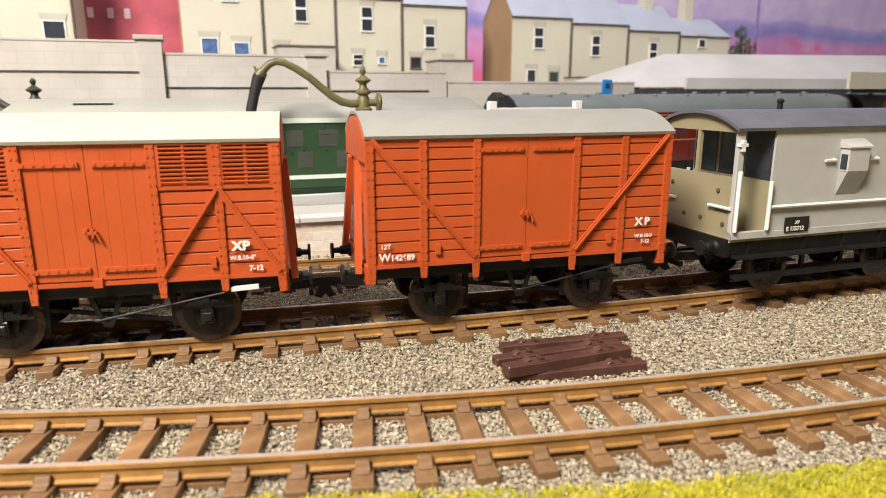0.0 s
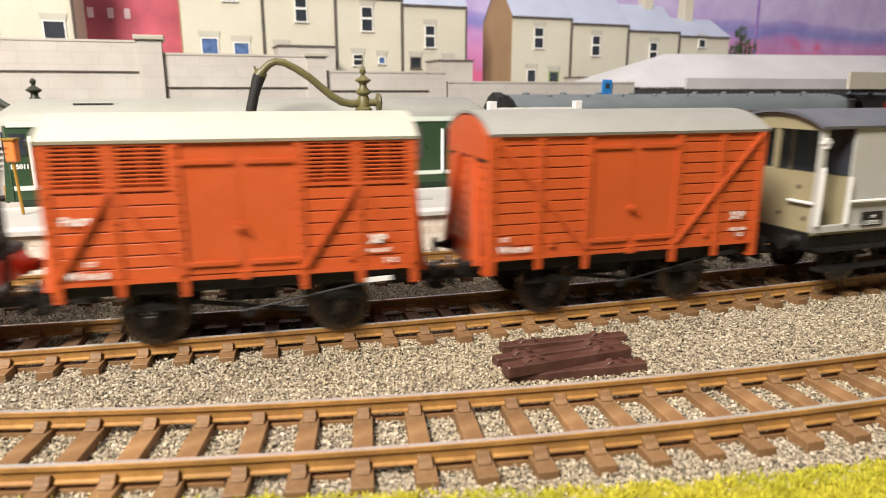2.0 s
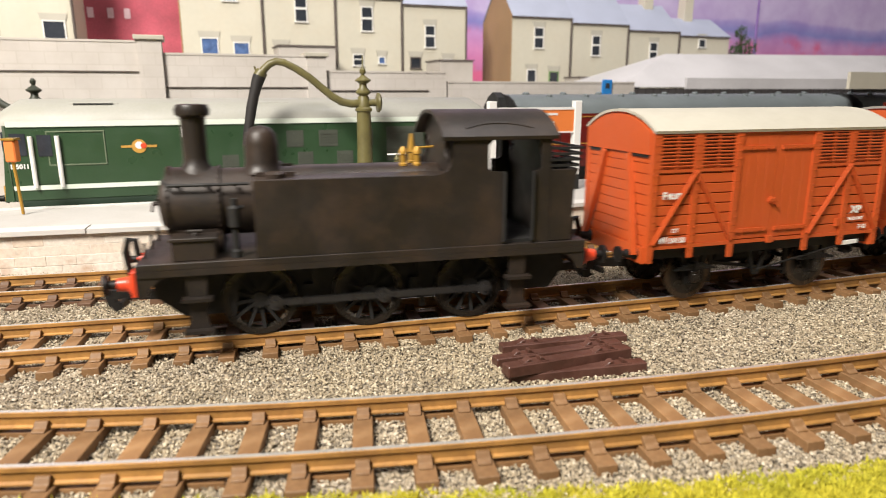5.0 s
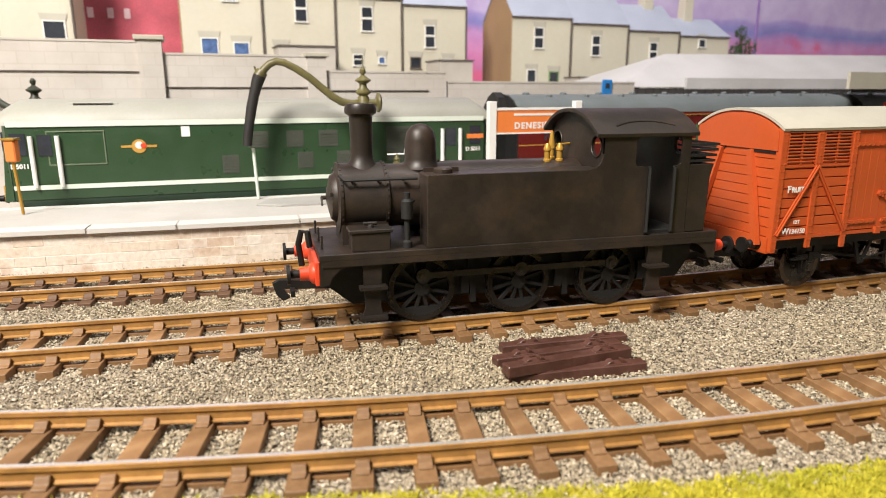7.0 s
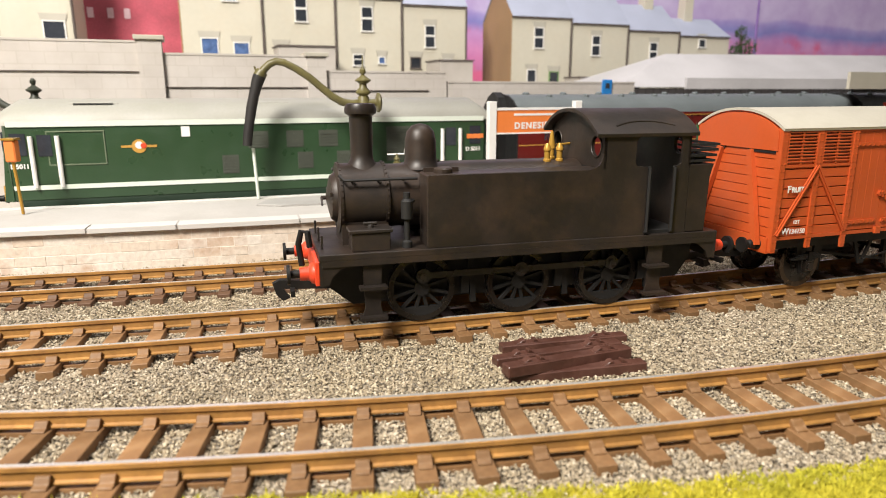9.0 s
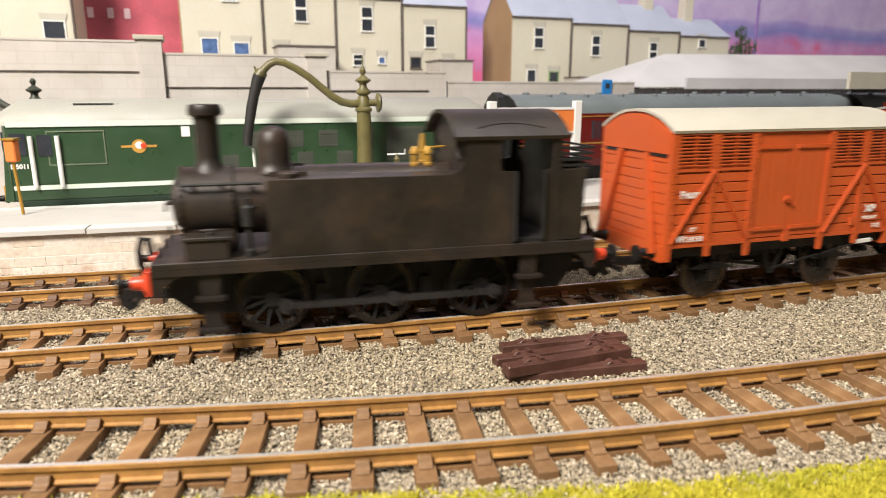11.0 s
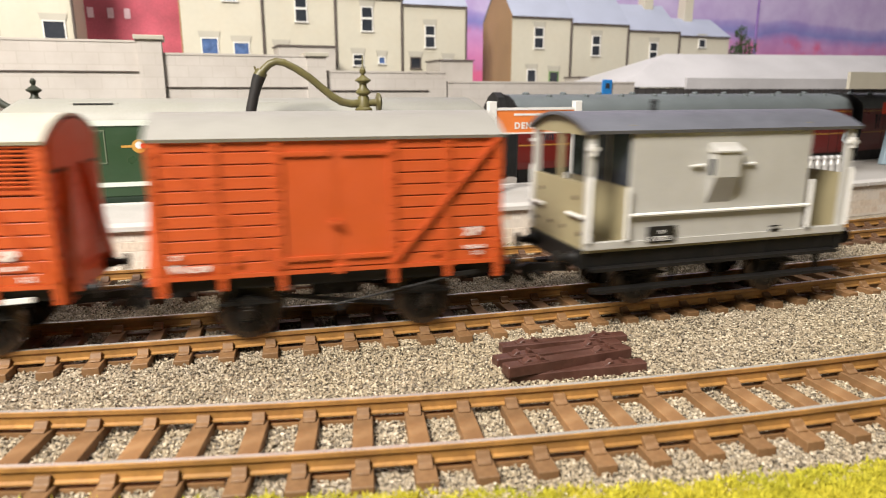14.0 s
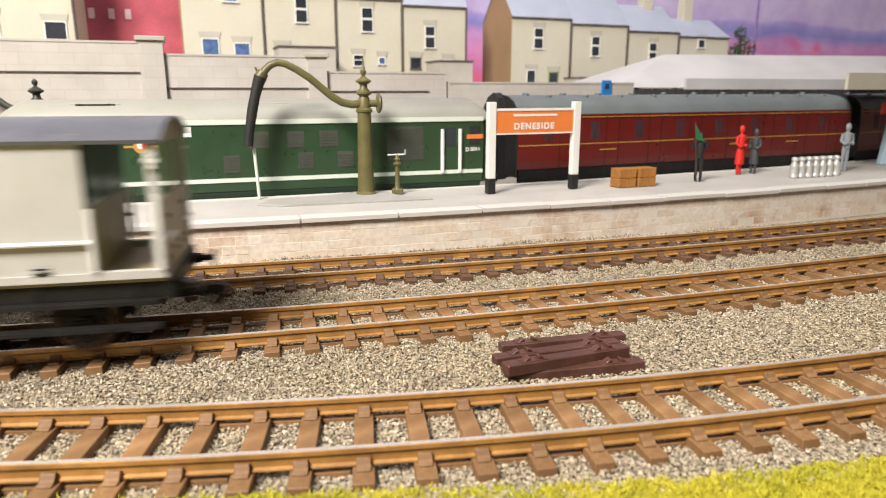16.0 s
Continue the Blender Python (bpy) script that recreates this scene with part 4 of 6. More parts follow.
def build_canopy():
    t = thing("station_canopy", "pale grey pitched station canopy with dark valance", "canopy", street(262, 0))
    k = STRETCH
    bm = bmesh.new()
    # hipped roof: front eave, ridge, back eave
    v = [bm.verts.new(c) for c in ((122 * k, 0, 56.5), (520 * k, 0, 56.5), (520 * k, 90, 56.5), (122 * k, 90, 56.5), (190 * k, 45, 82), (520 * k, 45, 86))]
    for f in ((0, 1, 5, 4), (2, 3, 4, 5), (3, 0, 4), (1, 2, 5), (0, 3, 2, 1)):
        bm.faces.new([v[i] for i in f])
    part("roof", bm, CANOPY, t, "pale grey roof")
    bm = bmesh.new()
    box(bm, 175 * k, 520 * k, -1.5, 1.2, 55.2, 63)
    part("fascia", bm, CANOPY, t, "pale fascia board")
    me = None
    rng = random.Random(2)
    bm = bmesh.new()
    prism(bm, [(-3, 0), (3, 0), (3, -3.2), (0, -5.2), (-3, -3.2)], -0.5, 0.5, "y")
    me = mesh_of("valance_board", bm, VALANCE)
    x = 133 * k
    while x < 480 * k:
        piece("valance_board", me, t, mpose(x, -0.5, 55.2))
        x += 6.6
    for x in (150, 230, 310, 390):
        bm = bmesh.new()
        tube(bm, [(x * k, 20, 0), (x * k, 20, 57)], 1.8, 10)
        part("column", bm, VALANCE, t, "dark iron column")
    bm = bmesh.new()
    box(bm, 120 * k, 520 * k, 12, 80, -5, 11)
    single("far_platform", bm, PLATFORM, "pale far platform under the canopy", "platform", kind="structure", m=street(262, 0))
    # Dark valance colour paints the shade beneath the canopy onto this wall.
    bm = bmesh.new()
    box(bm, 150 * k, 520 * k, 84, 88, 11, 56)
    part("back_wall", bm, VALANCE, t, "back wall with the canopy's shade painted dark")
    t = thing("platform_canopy", "cream platform canopy over the coaches at the platform end", "canopy", mpose(210, 188, 0, 0, 0, 23.5))
    bm = bmesh.new()
    prism(bm, [(1.6, 1.2), (330, 1.2), (330, 53), (74, 53)], 61.5, 63, "z")
    part("roof", bm, CANOPY, t, "flat grey roof")
    bm = bmesh.new()
    box(bm, 0, 330, 0, 1.2, 55.0, 63.6)
    part("fascia", bm, CREAM, t, "cream fascia")
    bm = bmesh.new()
    beam(bm, (0.6, 1.4, 59.3), (74, 53, 59.3), 8.6, 1.2, (0.57, -0.82, 0))
    part("end_fascia", bm, CREAM, t, "cream end fascia")
    bm = bmesh.new()
    box(bm, 76, 330, 51, 53, 53, 61.5)
    part("rear_fascia", bm, VALANCE, t, "dark rear fascia")
    t = thing("chimney_stack", "distant slender mill chimney on the backdrop hills", "chimney", street(520, 372, 42))
    bm = bmesh.new()
    lathe(bm, [(4.5, 0), (1.6, 60), (1.2, 150)], 12)
    part("shaft", bm, surface("mauve_haze", (0.26, 0.16, 0.42), 0.9), t)


def build_backdrop():
    bm = bmesh.new()
    pts = [(-900, 330), (-500, 500), (0, 640), (500, 800), (1100, 1000)]
    rows = [[bm.verts.new((x, y, z)) for z in (-5.2, 420)] + [bm.verts.new((x, y + 8, z)) for z in (420, -5.2)] for x, y in pts]
    for a, b in zip(rows, rows[1:]):
        for k in range(4):
            bm.faces.new((a[k], b[k], b[(k + 1) % 4], a[(k + 1) % 4]))
    bm.faces.new(rows[0])
    bm.faces.new(rows[-1][::-1])
    single("backdrop", bm, BACKDROP, "printed backdrop of lilac sky and heather hills", "backdrop", kind="structure")
# ---------------------------------------------------------------- rolling stock
def wheelset(parent, x, r, name="axle", gauge=7.3, tyre=WHEEL):
    """An axle with two disc wheels; it turns about its own y axis."""
    bm = bmesh.new()
    tube(bm, [(0, -9.6, 0), (0, 9.6, 0)], 0.7, 8)
    ax = part(name, bm, FRAME, parent)
    ax.matrix_basis = mpose(x, 0, r)
    for k in (-1, 1):
        bm = bmesh.new()
        prof = [(r * 0.2, -1.4), (r * 0.26, -1.4), (r * 0.3, -0.9), (r * 0.78, -0.6), (r * 0.89, -0.7), (r * 0.89, 1.4), (0.2, 1.4)]
        lathe(bm, [(a, h * k) for a, h in prof], 28, (0, k * 8.4, 0), "y")
        part("wheel", bm, tyre, ax, "dark wheel disc", smooth=True)
        bm = bmesh.new()
        prof = [(r * 0.88, 1.2), (r * 0.88, -1.25), (r * 0.90, -1.4), (r * 0.97, -1.4), (r, -1.2), (r, 0.9), (r * 1.1, 1.0), (r * 1.1, 1.5), (r * 0.88, 1.5)]
        lathe(bm, [(a, h * k) for a, h in prof], 32, (0, k * 8.4, 0), "y")
        bmesh.ops.delete(bm, geom=[f for f in bm.faces if len(f.verts) > 4], context="FACES_ONLY")
        part("tyre", bm, RIM, ax, "bronze steel tyre", smooth=True)
    return ax


def buffers(t, x, z, sign, material=FRAME, y=11.4, length=5.5):
    for k in (-1, 1):
        bm = bmesh.new()
        lathe(bm, [(1.9, 0), (1.7, 0.8 * sign), (1.25, 1.2 * sign), (1.15, length * 0.55 * sign), (0.75, length * 0.6 * sign), (0.75, length * 0.86 * sign),
                   (2.05, length * 0.88 * sign), (2.05, length * sign)], 16, (x, k * y, z), "x")
        part("buffer", bm, material, t, smooth=True)


def coupling(t, x, sign):
    bm = bmesh.new()
    beam(bm, (x + 5.6 * sign, -4.6, 7.6), (x + 5.6 * sign, 4.6, 7.6), 1.0, 1.4, (0, 0, 1))
    prism(bm, [(x + a * sign, z) for a, z in ((-4, 9.2), (8.4, 10.2), (10.2, 9.4), (9.4, 6.6), (7.9, 5.0), (6.2, 5.6), (7.0, 6.6), (7.7, 8.0), (-4, 7.2))], -0.9, 0.9, "y")
    part("coupling", bm, FRAME, t, "black hook coupling")


def axle_guard(t, x, y, r):
    """Horn plates, leaf spring and axle box of one wheel."""
    k = -1 if y < 0 else 1
    bm = bmesh.new()
    prism(bm, [(x - 4.6, 13.2), (x - 2.2, r - 2.2), (x - 1.4, r - 2.2), (x - 2.6, 13.2)], y - 0.35, y + 0.35, "y")
    prism(bm, [(x + 4.6, 13.2), (x + 2.6, 13.2), (x + 1.4, r - 2.2), (x + 2.2, r - 2.2)], y - 0.35, y + 0.35, "y")
    box(bm, x - 2.2, x + 2.2, y - 0.3, y + 0.3, r - 2.4, r - 1.8)
    g = part("axle_guard", bm, FRAME, t)
    bm = bmesh.new()
    box(bm, x - 1.35, x + 1.35, y + k * 0.2, y + k * 1.7, r - 1.6, r + 1.6)
    box(bm, x - 1.0, x + 1.0, y + k * 1.7, y + k * 2.1, r - 1.0, r + 0.9)
    part("axle_box", bm, WHEEL, g, bevel=0.15)
    bm = bmesh.new()
    for j in range(4):
        w = 6.4 - j * 1.3
        box(bm, x - w, x + w, y + k * 0.4, y + k * 1.5, r + 1.9 + j * 0.42 + 0.0, r + 2.25 + j * 0.42)
    box(bm, x - 0.7, x + 0.7, y + k * 0.3, y + k * 1.7, r + 1.5, r + 4.0)
    part("leaf_spring", bm, FRAME, g)


def underframe(t, half, wb, r):
    for k in (-1, 1):
        bm = bmesh.new()
        box(bm, -half + 0.5, half - 0.5, k * 13.4 - 0.7, k * 13.4 + 0.7, 12.4, 16.0)
        part("solebar", bm, FRAME, t, "black solebar")
        for s in (-1, 1):
            axle_guard(t, s * wb, k * 11.9, r)
    for s in (-1, 1):
        bm = bmesh.new()
        box(bm, s * half - 0.9, s * half + 0.9, -15.0, 15.0, 11.6, 15.9)
        part("headstock", bm, ORANGE if half < 38 else FRAME, t)
        buffers(t, s * (half + 0.5), 13.8, s)
        coupling(t, s * half, s)
    bm = bmesh.new()
    box(bm, -half + 3, half - 3, -9, 9, 13.5, 15.6)
    part("floor_frame", bm, FRAME, t)
    for k in (-1, 1):
        bm = bmesh.new()
        prism(bm, [(-4, 13), (-2.8, 13), (-0.4, 6.2), (0.4, 6.2), (2.8, 13), (4, 13), (0.9, 5.2), (-0.9, 5.2)], k * 12.4 - 0.3, k * 12.4 + 0.3, "y")
        part("v_hanger", bm, FRAME, t)
        bm = bmesh.new()
        beam(bm, (-wb + 7.6, k * 9.2, 8.8), (wb - 7.6, k * 9.2, 4.9), 0.8, 0.8)
        beam(bm, (-wb + 7.4, k * 9.2, 12), (-wb + 7.2, k * 9.2, 3.5), 1.3, 1.1)
        beam(bm, (wb - 7.4, k * 9.2, 12), (wb - 7.2, k * 9.2, 3.5), 1.3, 1.1)
        part("brake_gear", bm, FRAME, t)
        bm = bmesh.new()
        tube(bm, [(-2, k * 14.6, 7.2), (20, k * 14.9, 11.2), (28, k * 15.2, 12.6)], 0.28, 6)
        lever = part("brake_lever", bm, FRAME, t, "black steel brake lever", smooth=True)
        bm = bmesh.new()
        beam(bm, (25.8, k * 15.3, 12.8), (31.6, k * 15.3, 13.1), 0.7, 1.0, (0, 0, 1))
        part("lever_handle", bm, WHITE if half == 37.2 and t["label"].startswith("orange-red fruit") else FRAME, lever)
    bm = bmesh.new()
    tube(bm, [(-6, 0, 9), (6, 0, 9)], 3.4, 14)
    part("vacuum_cylinder", bm, FRAME, t, smooth=True)


def roof_profile(half_w, eave, top, n=18):
    """Cross-section of an arched roof, outer line, from -y to +y."""
    return [
        (half_w * (2 * i / n - 1), eave + (top - eave) * (1 - abs(2 * i / n - 1) ** 2.3)) for i in range(n + 1)]


def arched_roof(t, x0, x1, half_w, eave, top, thick, material, label):
    prof = roof_profile(half_w, eave, top)
    inner = [(y * 0.985, z - thick) for y, z in prof][::-1]
    bm = bmesh.new()
    prism(bm, prof + inner, x0, x1, "x")
    return part("roof", bm, material, t, label, smooth=True)


def rivets(bm, pts, r=0.24, d=0.18, k=-1):
    for x, y, z in pts:
        box(bm, x - r, x + r, min(y, y + k * d), max(y, y + k * d), z - r, z + r)


def build_van(kind, roof_mat, roof_label):
    fruit = kind == "fruit"
    t = thing("goods_van", ("orange-red fruit van with louvred sides and cream roof on the track" if fruit else
                            "orange-red planked goods van with grey roof on the track"), "goods van", group="vans of the moving train")
    H, W, Z0, Z1 = 37.2, 15.6, 16.0, 45.0
    bm = bmesh.new()
    box(bm, -H + 0.4, H - 0.4, -W + 0.55, W - 0.55, Z0 - 0.2, Z1)
    part("carcass", bm, ORANGE, t, "orange-red inner body")
    # side planks, one by one
    n = 11
    step = (Z1 - 0.3 - Z0) / n
    lens = {}
    for k in (-1, 1):
        for bay0, bay1 in ((-36.4, -24.8), (-24.8, -12.2), (12.2, 24.8), (24.8, 36.4)):
            w = round(bay1 - bay0, 2)
            if w not in lens:
                bm = bmesh.new()
                box(bm, -w / 2, w / 2, -0.42, 0.3, -step / 2 + 0.16, step / 2 - 0.12)
                lens[w] = mesh_of("plank", bm, ORANGE, bevel=0.1)
            for i in range(n):
                z = Z0 + (i + 0.5) * step
                if fruit and z > 35.6:
                    continue
                piece("plank", lens[w], t, mpose((bay0 + bay1) / 2, k * (W - 0.35), z) @ (pose(0, 0, 0) if k < 0 else pose(0, 0, 0, 0, 0, 180)))
        # louvres
        if fruit:
            bm = bmesh.new()
            box(bm, -4.6, 4.6, -0.35, 0.3, -0.15, 0.15)
            bmesh.ops.rotate(bm, verts=bm.verts[:], cent=(0, 0, 0), matrix=Matrix.Rotation(radians(20), 3, "X"))
            slat = mesh_of("louvre", bm, ORANGE)
            for c in (-30.6, -18.5, 18.5, 30.6):
                bm = bmesh.new()
                box(bm, c - 5.1, c + 5.1, k * W - 0.05 if k > 0 else -W - 0.02, k * W + 0.02 if k > 0 else -W + 0.05, 35.6, 44.5)
                # Maroon on the orange van stands in for shade between the slats.
                part("louvre_backing", bm, MAROON, t, "louvre backing, dark red painting the shaded gaps")
                for i in range(10):
                    piece("louvre", slat, t, mpose(c, k * (W + 0.15), 36.2 + i * 0.86) @ (pose(0, 0, 0) if k < 0 else pose(0, 0, 0, 0, 0, 180)))
                bm = bmesh.new()
                y0, y1 = sorted((k * (W - 0.5), k * (W + 0.36)))
                box(bm, c - 6.1, c - 4.6, y0, y1, 35.2, 44.7)
                box(bm, c + 4.6, c + 6.1, y0, y1, 35.2, 44.7)
                box(bm, c - 0.3, c + 0.3, y0, y1, 35.2, 44.7)
                box(bm, c - 5.7, c + 5.7, y0, y1, 34.7, 35.4)
                part("louvre_frame", bm, ORANGE, t)
        # stanchions with feet below the body
        for x in (-36.7, -24.8, -12.3, 12.3, 24.8, 36.7):
            bm = bmesh.new()
            y0, y1 = sorted((k * (W - 0.2), k * (W + 0.5)))
            foot = 11.9 if abs(x) != 24.8 else 12.6
            box(bm, x - 0.85, x + 0.85, y0, y1, 15.4, Z1 - 0.1)
            prism(bm, [(x - 0.9, 15.6), (x + 0.9, 15.6), (x + 0.65, foot), (x - 0.65, foot)], y0, y1, "y")
            rivets(bm, [(x + s, k * (W + 0.48), z) for s in (-0.5, 0.5) for z in np.arange(13, 44.6, 1.9)], 0.17, 0.16, k)
            part("stanchion", bm, ORANGE, t)
        # diagonal braces
        y = k * (W + 0.55)
        if fruit:
            runs = [((-24.8, 34.8), (-36.4, 16.6)), ((-24.8, 34.8), (-12.6, 16.6)), ((24.8, 34.8), (36.4, 16.6)), ((24.8, 34.8), (12.6, 16.6))]
        else:
            runs = [((-36.3, 44.1), (-12.6, 17.0)), ((36.3, 44.1), (12.6, 17.0))]
        for a, b in runs:
            bm = bmesh.new()
            beam(bm, (a[0], y, a[1]), (b[0], y, b[1]), 1.25, 0.45)
            beam(bm, (a[0], y + k * 0.3, a[1]), (b[0], y + k * 0.3, b[1]), 0.3, 0.5)
            part("diagonal_brace", bm, ORANGE, t)
        # double doors of upright planks
        for s in (-1, 1):
            bm = bmesh.new()
            face, back = k * (W + 0.02), k * (W - 0.5)
            edge = [(s * 0.06, back), (s * 0.06, face)]
            for i in (1, 2, 3) if fruit else ():
                g = s * (0.12 + i * 2.87)
                edge += [(g - s * 0.06, face), (g, face - k * 0.05), (g + s * 0.06, face)]
            edge += [(s * 11.6, face), (s * 11.6, back)]
            prism(bm, edge, Z0 + 0.5, 44.4, "z")
            d = part("door", bm, ORANGE, t, "orange-red door leaf")
            for z in (40.2 if fruit else 41.4, 18.7):
                bm = bmesh.new()
                a, b = sorted((s * 1.2, s * 11.6))
                y0, y1 = sorted((k * W, k * (W + 0.5)))
                box(bm, a, b, y0, y1, z - 0.5, z + 0.5)
                rivets(bm, [(x, k * (W + 0.48), z) for x in np.linspace(a + 0.7, b - 0.7, 6)], 0.22, 0.18, k)
                part("hinge", bm, ORANGE, d)
        bm = bmesh.new()
        y0, y1 = sorted((k * W, k * (W + 0.9)))
        box(bm, -1.5, 0.9, y0, y1, 26.1, 26.8)
        box(bm, -1.2, -0.8, y0, y1, 25.7, 27.4)
        box(bm, -0.1, 0.35, y0, y1, 25.4, 27.2)
        box(bm, -0.9, 0.9, y0, y1, 15.0, 16.9)
        tube(bm, [(0.9, k * (W + 0.6), 26.3), (1.5, k * (W + 0.7), 24.6)], 0.25, 6)
        part("latch", bm, ORANGE, t)
        bm = bmesh.new()
        y0, y1 = sorted((k * W, k * (W + 0.35)))
        box(bm, -36.5, 36.5, y0, y1, 44.3, 45.1)
        box(bm, -36.5, 36.5, y0, y1, 15.3, 16.2)
        part("side_rail", bm, ORANGE, t)
        y0, y1 = sorted((k * W, k * (W + 0.7)))
        for x in (-21.5, 21.8) if not fruit else (22.8,):
            bm = bmesh.new()
            box(bm, x - 0.6, x + 0.6, y0, y1, 18.0, 20.2)
            part("label_clip", bm, ORANGE, t)
    # ends with arched top, planks, two raking posts and a hood vent
    arch = roof_profile(W, Z1, 49.2)
    for s in (-1, 1):
        bm = bmesh.new()
        prism(bm, [(-W, Z0 - 0.3), (W, Z0 - 0.3)] + arch[::-1], s * (H - 0.5), s * (H - 0.05), "x")
        e = part("end_wall", bm, ORANGE, t, "planked orange-red end")
        for i in range(n):
            z = Z0 + (i + 0.5) * step
            bm = bmesh.new()
            a, b = sorted((s * (H - 0.1), s * (H + 0.25)))
            box(bm, a, b, -W + 0.3, W - 0.3, z - step / 2 + 0.13, z + step / 2 - 0.1)
            part("plank", bm, ORANGE, e)
        for y in (-7.5, 7.5):
            bm = bmesh.new()
            beam(bm, (s * (H + 2.2), y * 1.66, 13.6), (s * (H + 0.7), y * 0.75, 38.8), 1.9, 1.5, (1, 0, 0))
            part("end_post", bm, ORANGE, e)
        bm = bmesh.new()
        hood = [(-W + 0.6, 39.1), (W - 0.6, 39.1)] + [(y * 0.95, z - 0.6) for y, z in arch[::-1]]
        prism(bm, hood, s * H, s * (H + 0.75), "x")
        part("vent_hood", bm, ORANGE, e)
        # Raised black strips paint the dark gap below the vent hood.
        for k in (-1, 1):
            bm = bmesh.new()
            a, b = sorted((s * (H + 0.2), s * (H + 0.55)))
            box(bm, a, b, *sorted((k * 4.4, k * 14.2)), 38.3, 39.1)
            part("vent_slot", bm, BLACK, e, "black strip painting the shaded gap under the hood")
        for k in (-1, 1):
            bm = bmesh.new()
            a, b = sorted((s * (H - 0.8), s * (H + 0.45)))
            y0, y1 = sorted((k * (W - 1.3), k * (W + 0.45)))
            box(bm, a, b, y0, y1, 12.0, Z1 - 0.1)
            rivets(bm, [(s * H, k * (W + 0.42), z) for z in np.arange(13, 44.6, 1.9)], 0.17, 0.16, k)
            part("corner_plate", bm, ORANGE, e)
    arched_roof(t, -H - 0.6, H + 0.6, W + 0.95, Z1 - 0.1, 49.8, 0.7, roof_mat, roof_label)
    if fruit:
        for s in (-1, 1):
            for y, z in ((-1.5, 49.7), (1.5, 49.7), (-10.5, 47.2)):
                bm = bmesh.new()
                box(bm, s * (H - 0.6) - 0.4, s * (H - 0.6) + 0.4, y - 0.4, y + 0.4, z - 0.5, z + 0.15)
                part("roof_clip", bm, roof_mat, t)
    underframe(t, H, 20.2, 6.4)
    y = -W - 0.3
    def put(text, size, x, z, bold=0.04, yy=y, st=1.0):
        lettering(text, size, WHITE, t, mpose(x, yy - 0.42, z), bold=bold, stretch=st)
    if fruit:
        put("XP", 2.7, 26.8, 21.6, 0.14, st=1.08)
        put("W.B.10-0\"", 1.25, 26.2, 19.5, 0.04)
        put("7-12", 1.6, 30.0, 17.0, 0.06)
        put("F", 2.5, -34.4, 28.2, 0.1)
        put("RUIT", 1.9, -32.9, 28.2, 0.1)
        put("12T", 1.4, -31.2, 19.6, 0.04)
        put("W", 2.4, -34.8, 16.9, 0.06)
        put("134150", 1.85, -32.3, 16.9, 0.06)
    else:
        put("X P", 2.6, 28.6, 22.2, 0.14)
        put("W.B.10-0", 1.25, 28.6, 19.0, 0.04)
        put("7-12", 1.3, 30.4, 17.5, 0.04)
        put("12T", 1.45, -34.8, 20.0, 0.04)
        put("W", 2.5, -35.2, 17.2, 0.06)
        put("142689", 1.85, -32.6, 17.2, 0.06)
    axles = [wheelset(t, s * 20.2, 6.4) for s in (-1, 1)]
    return t, axles


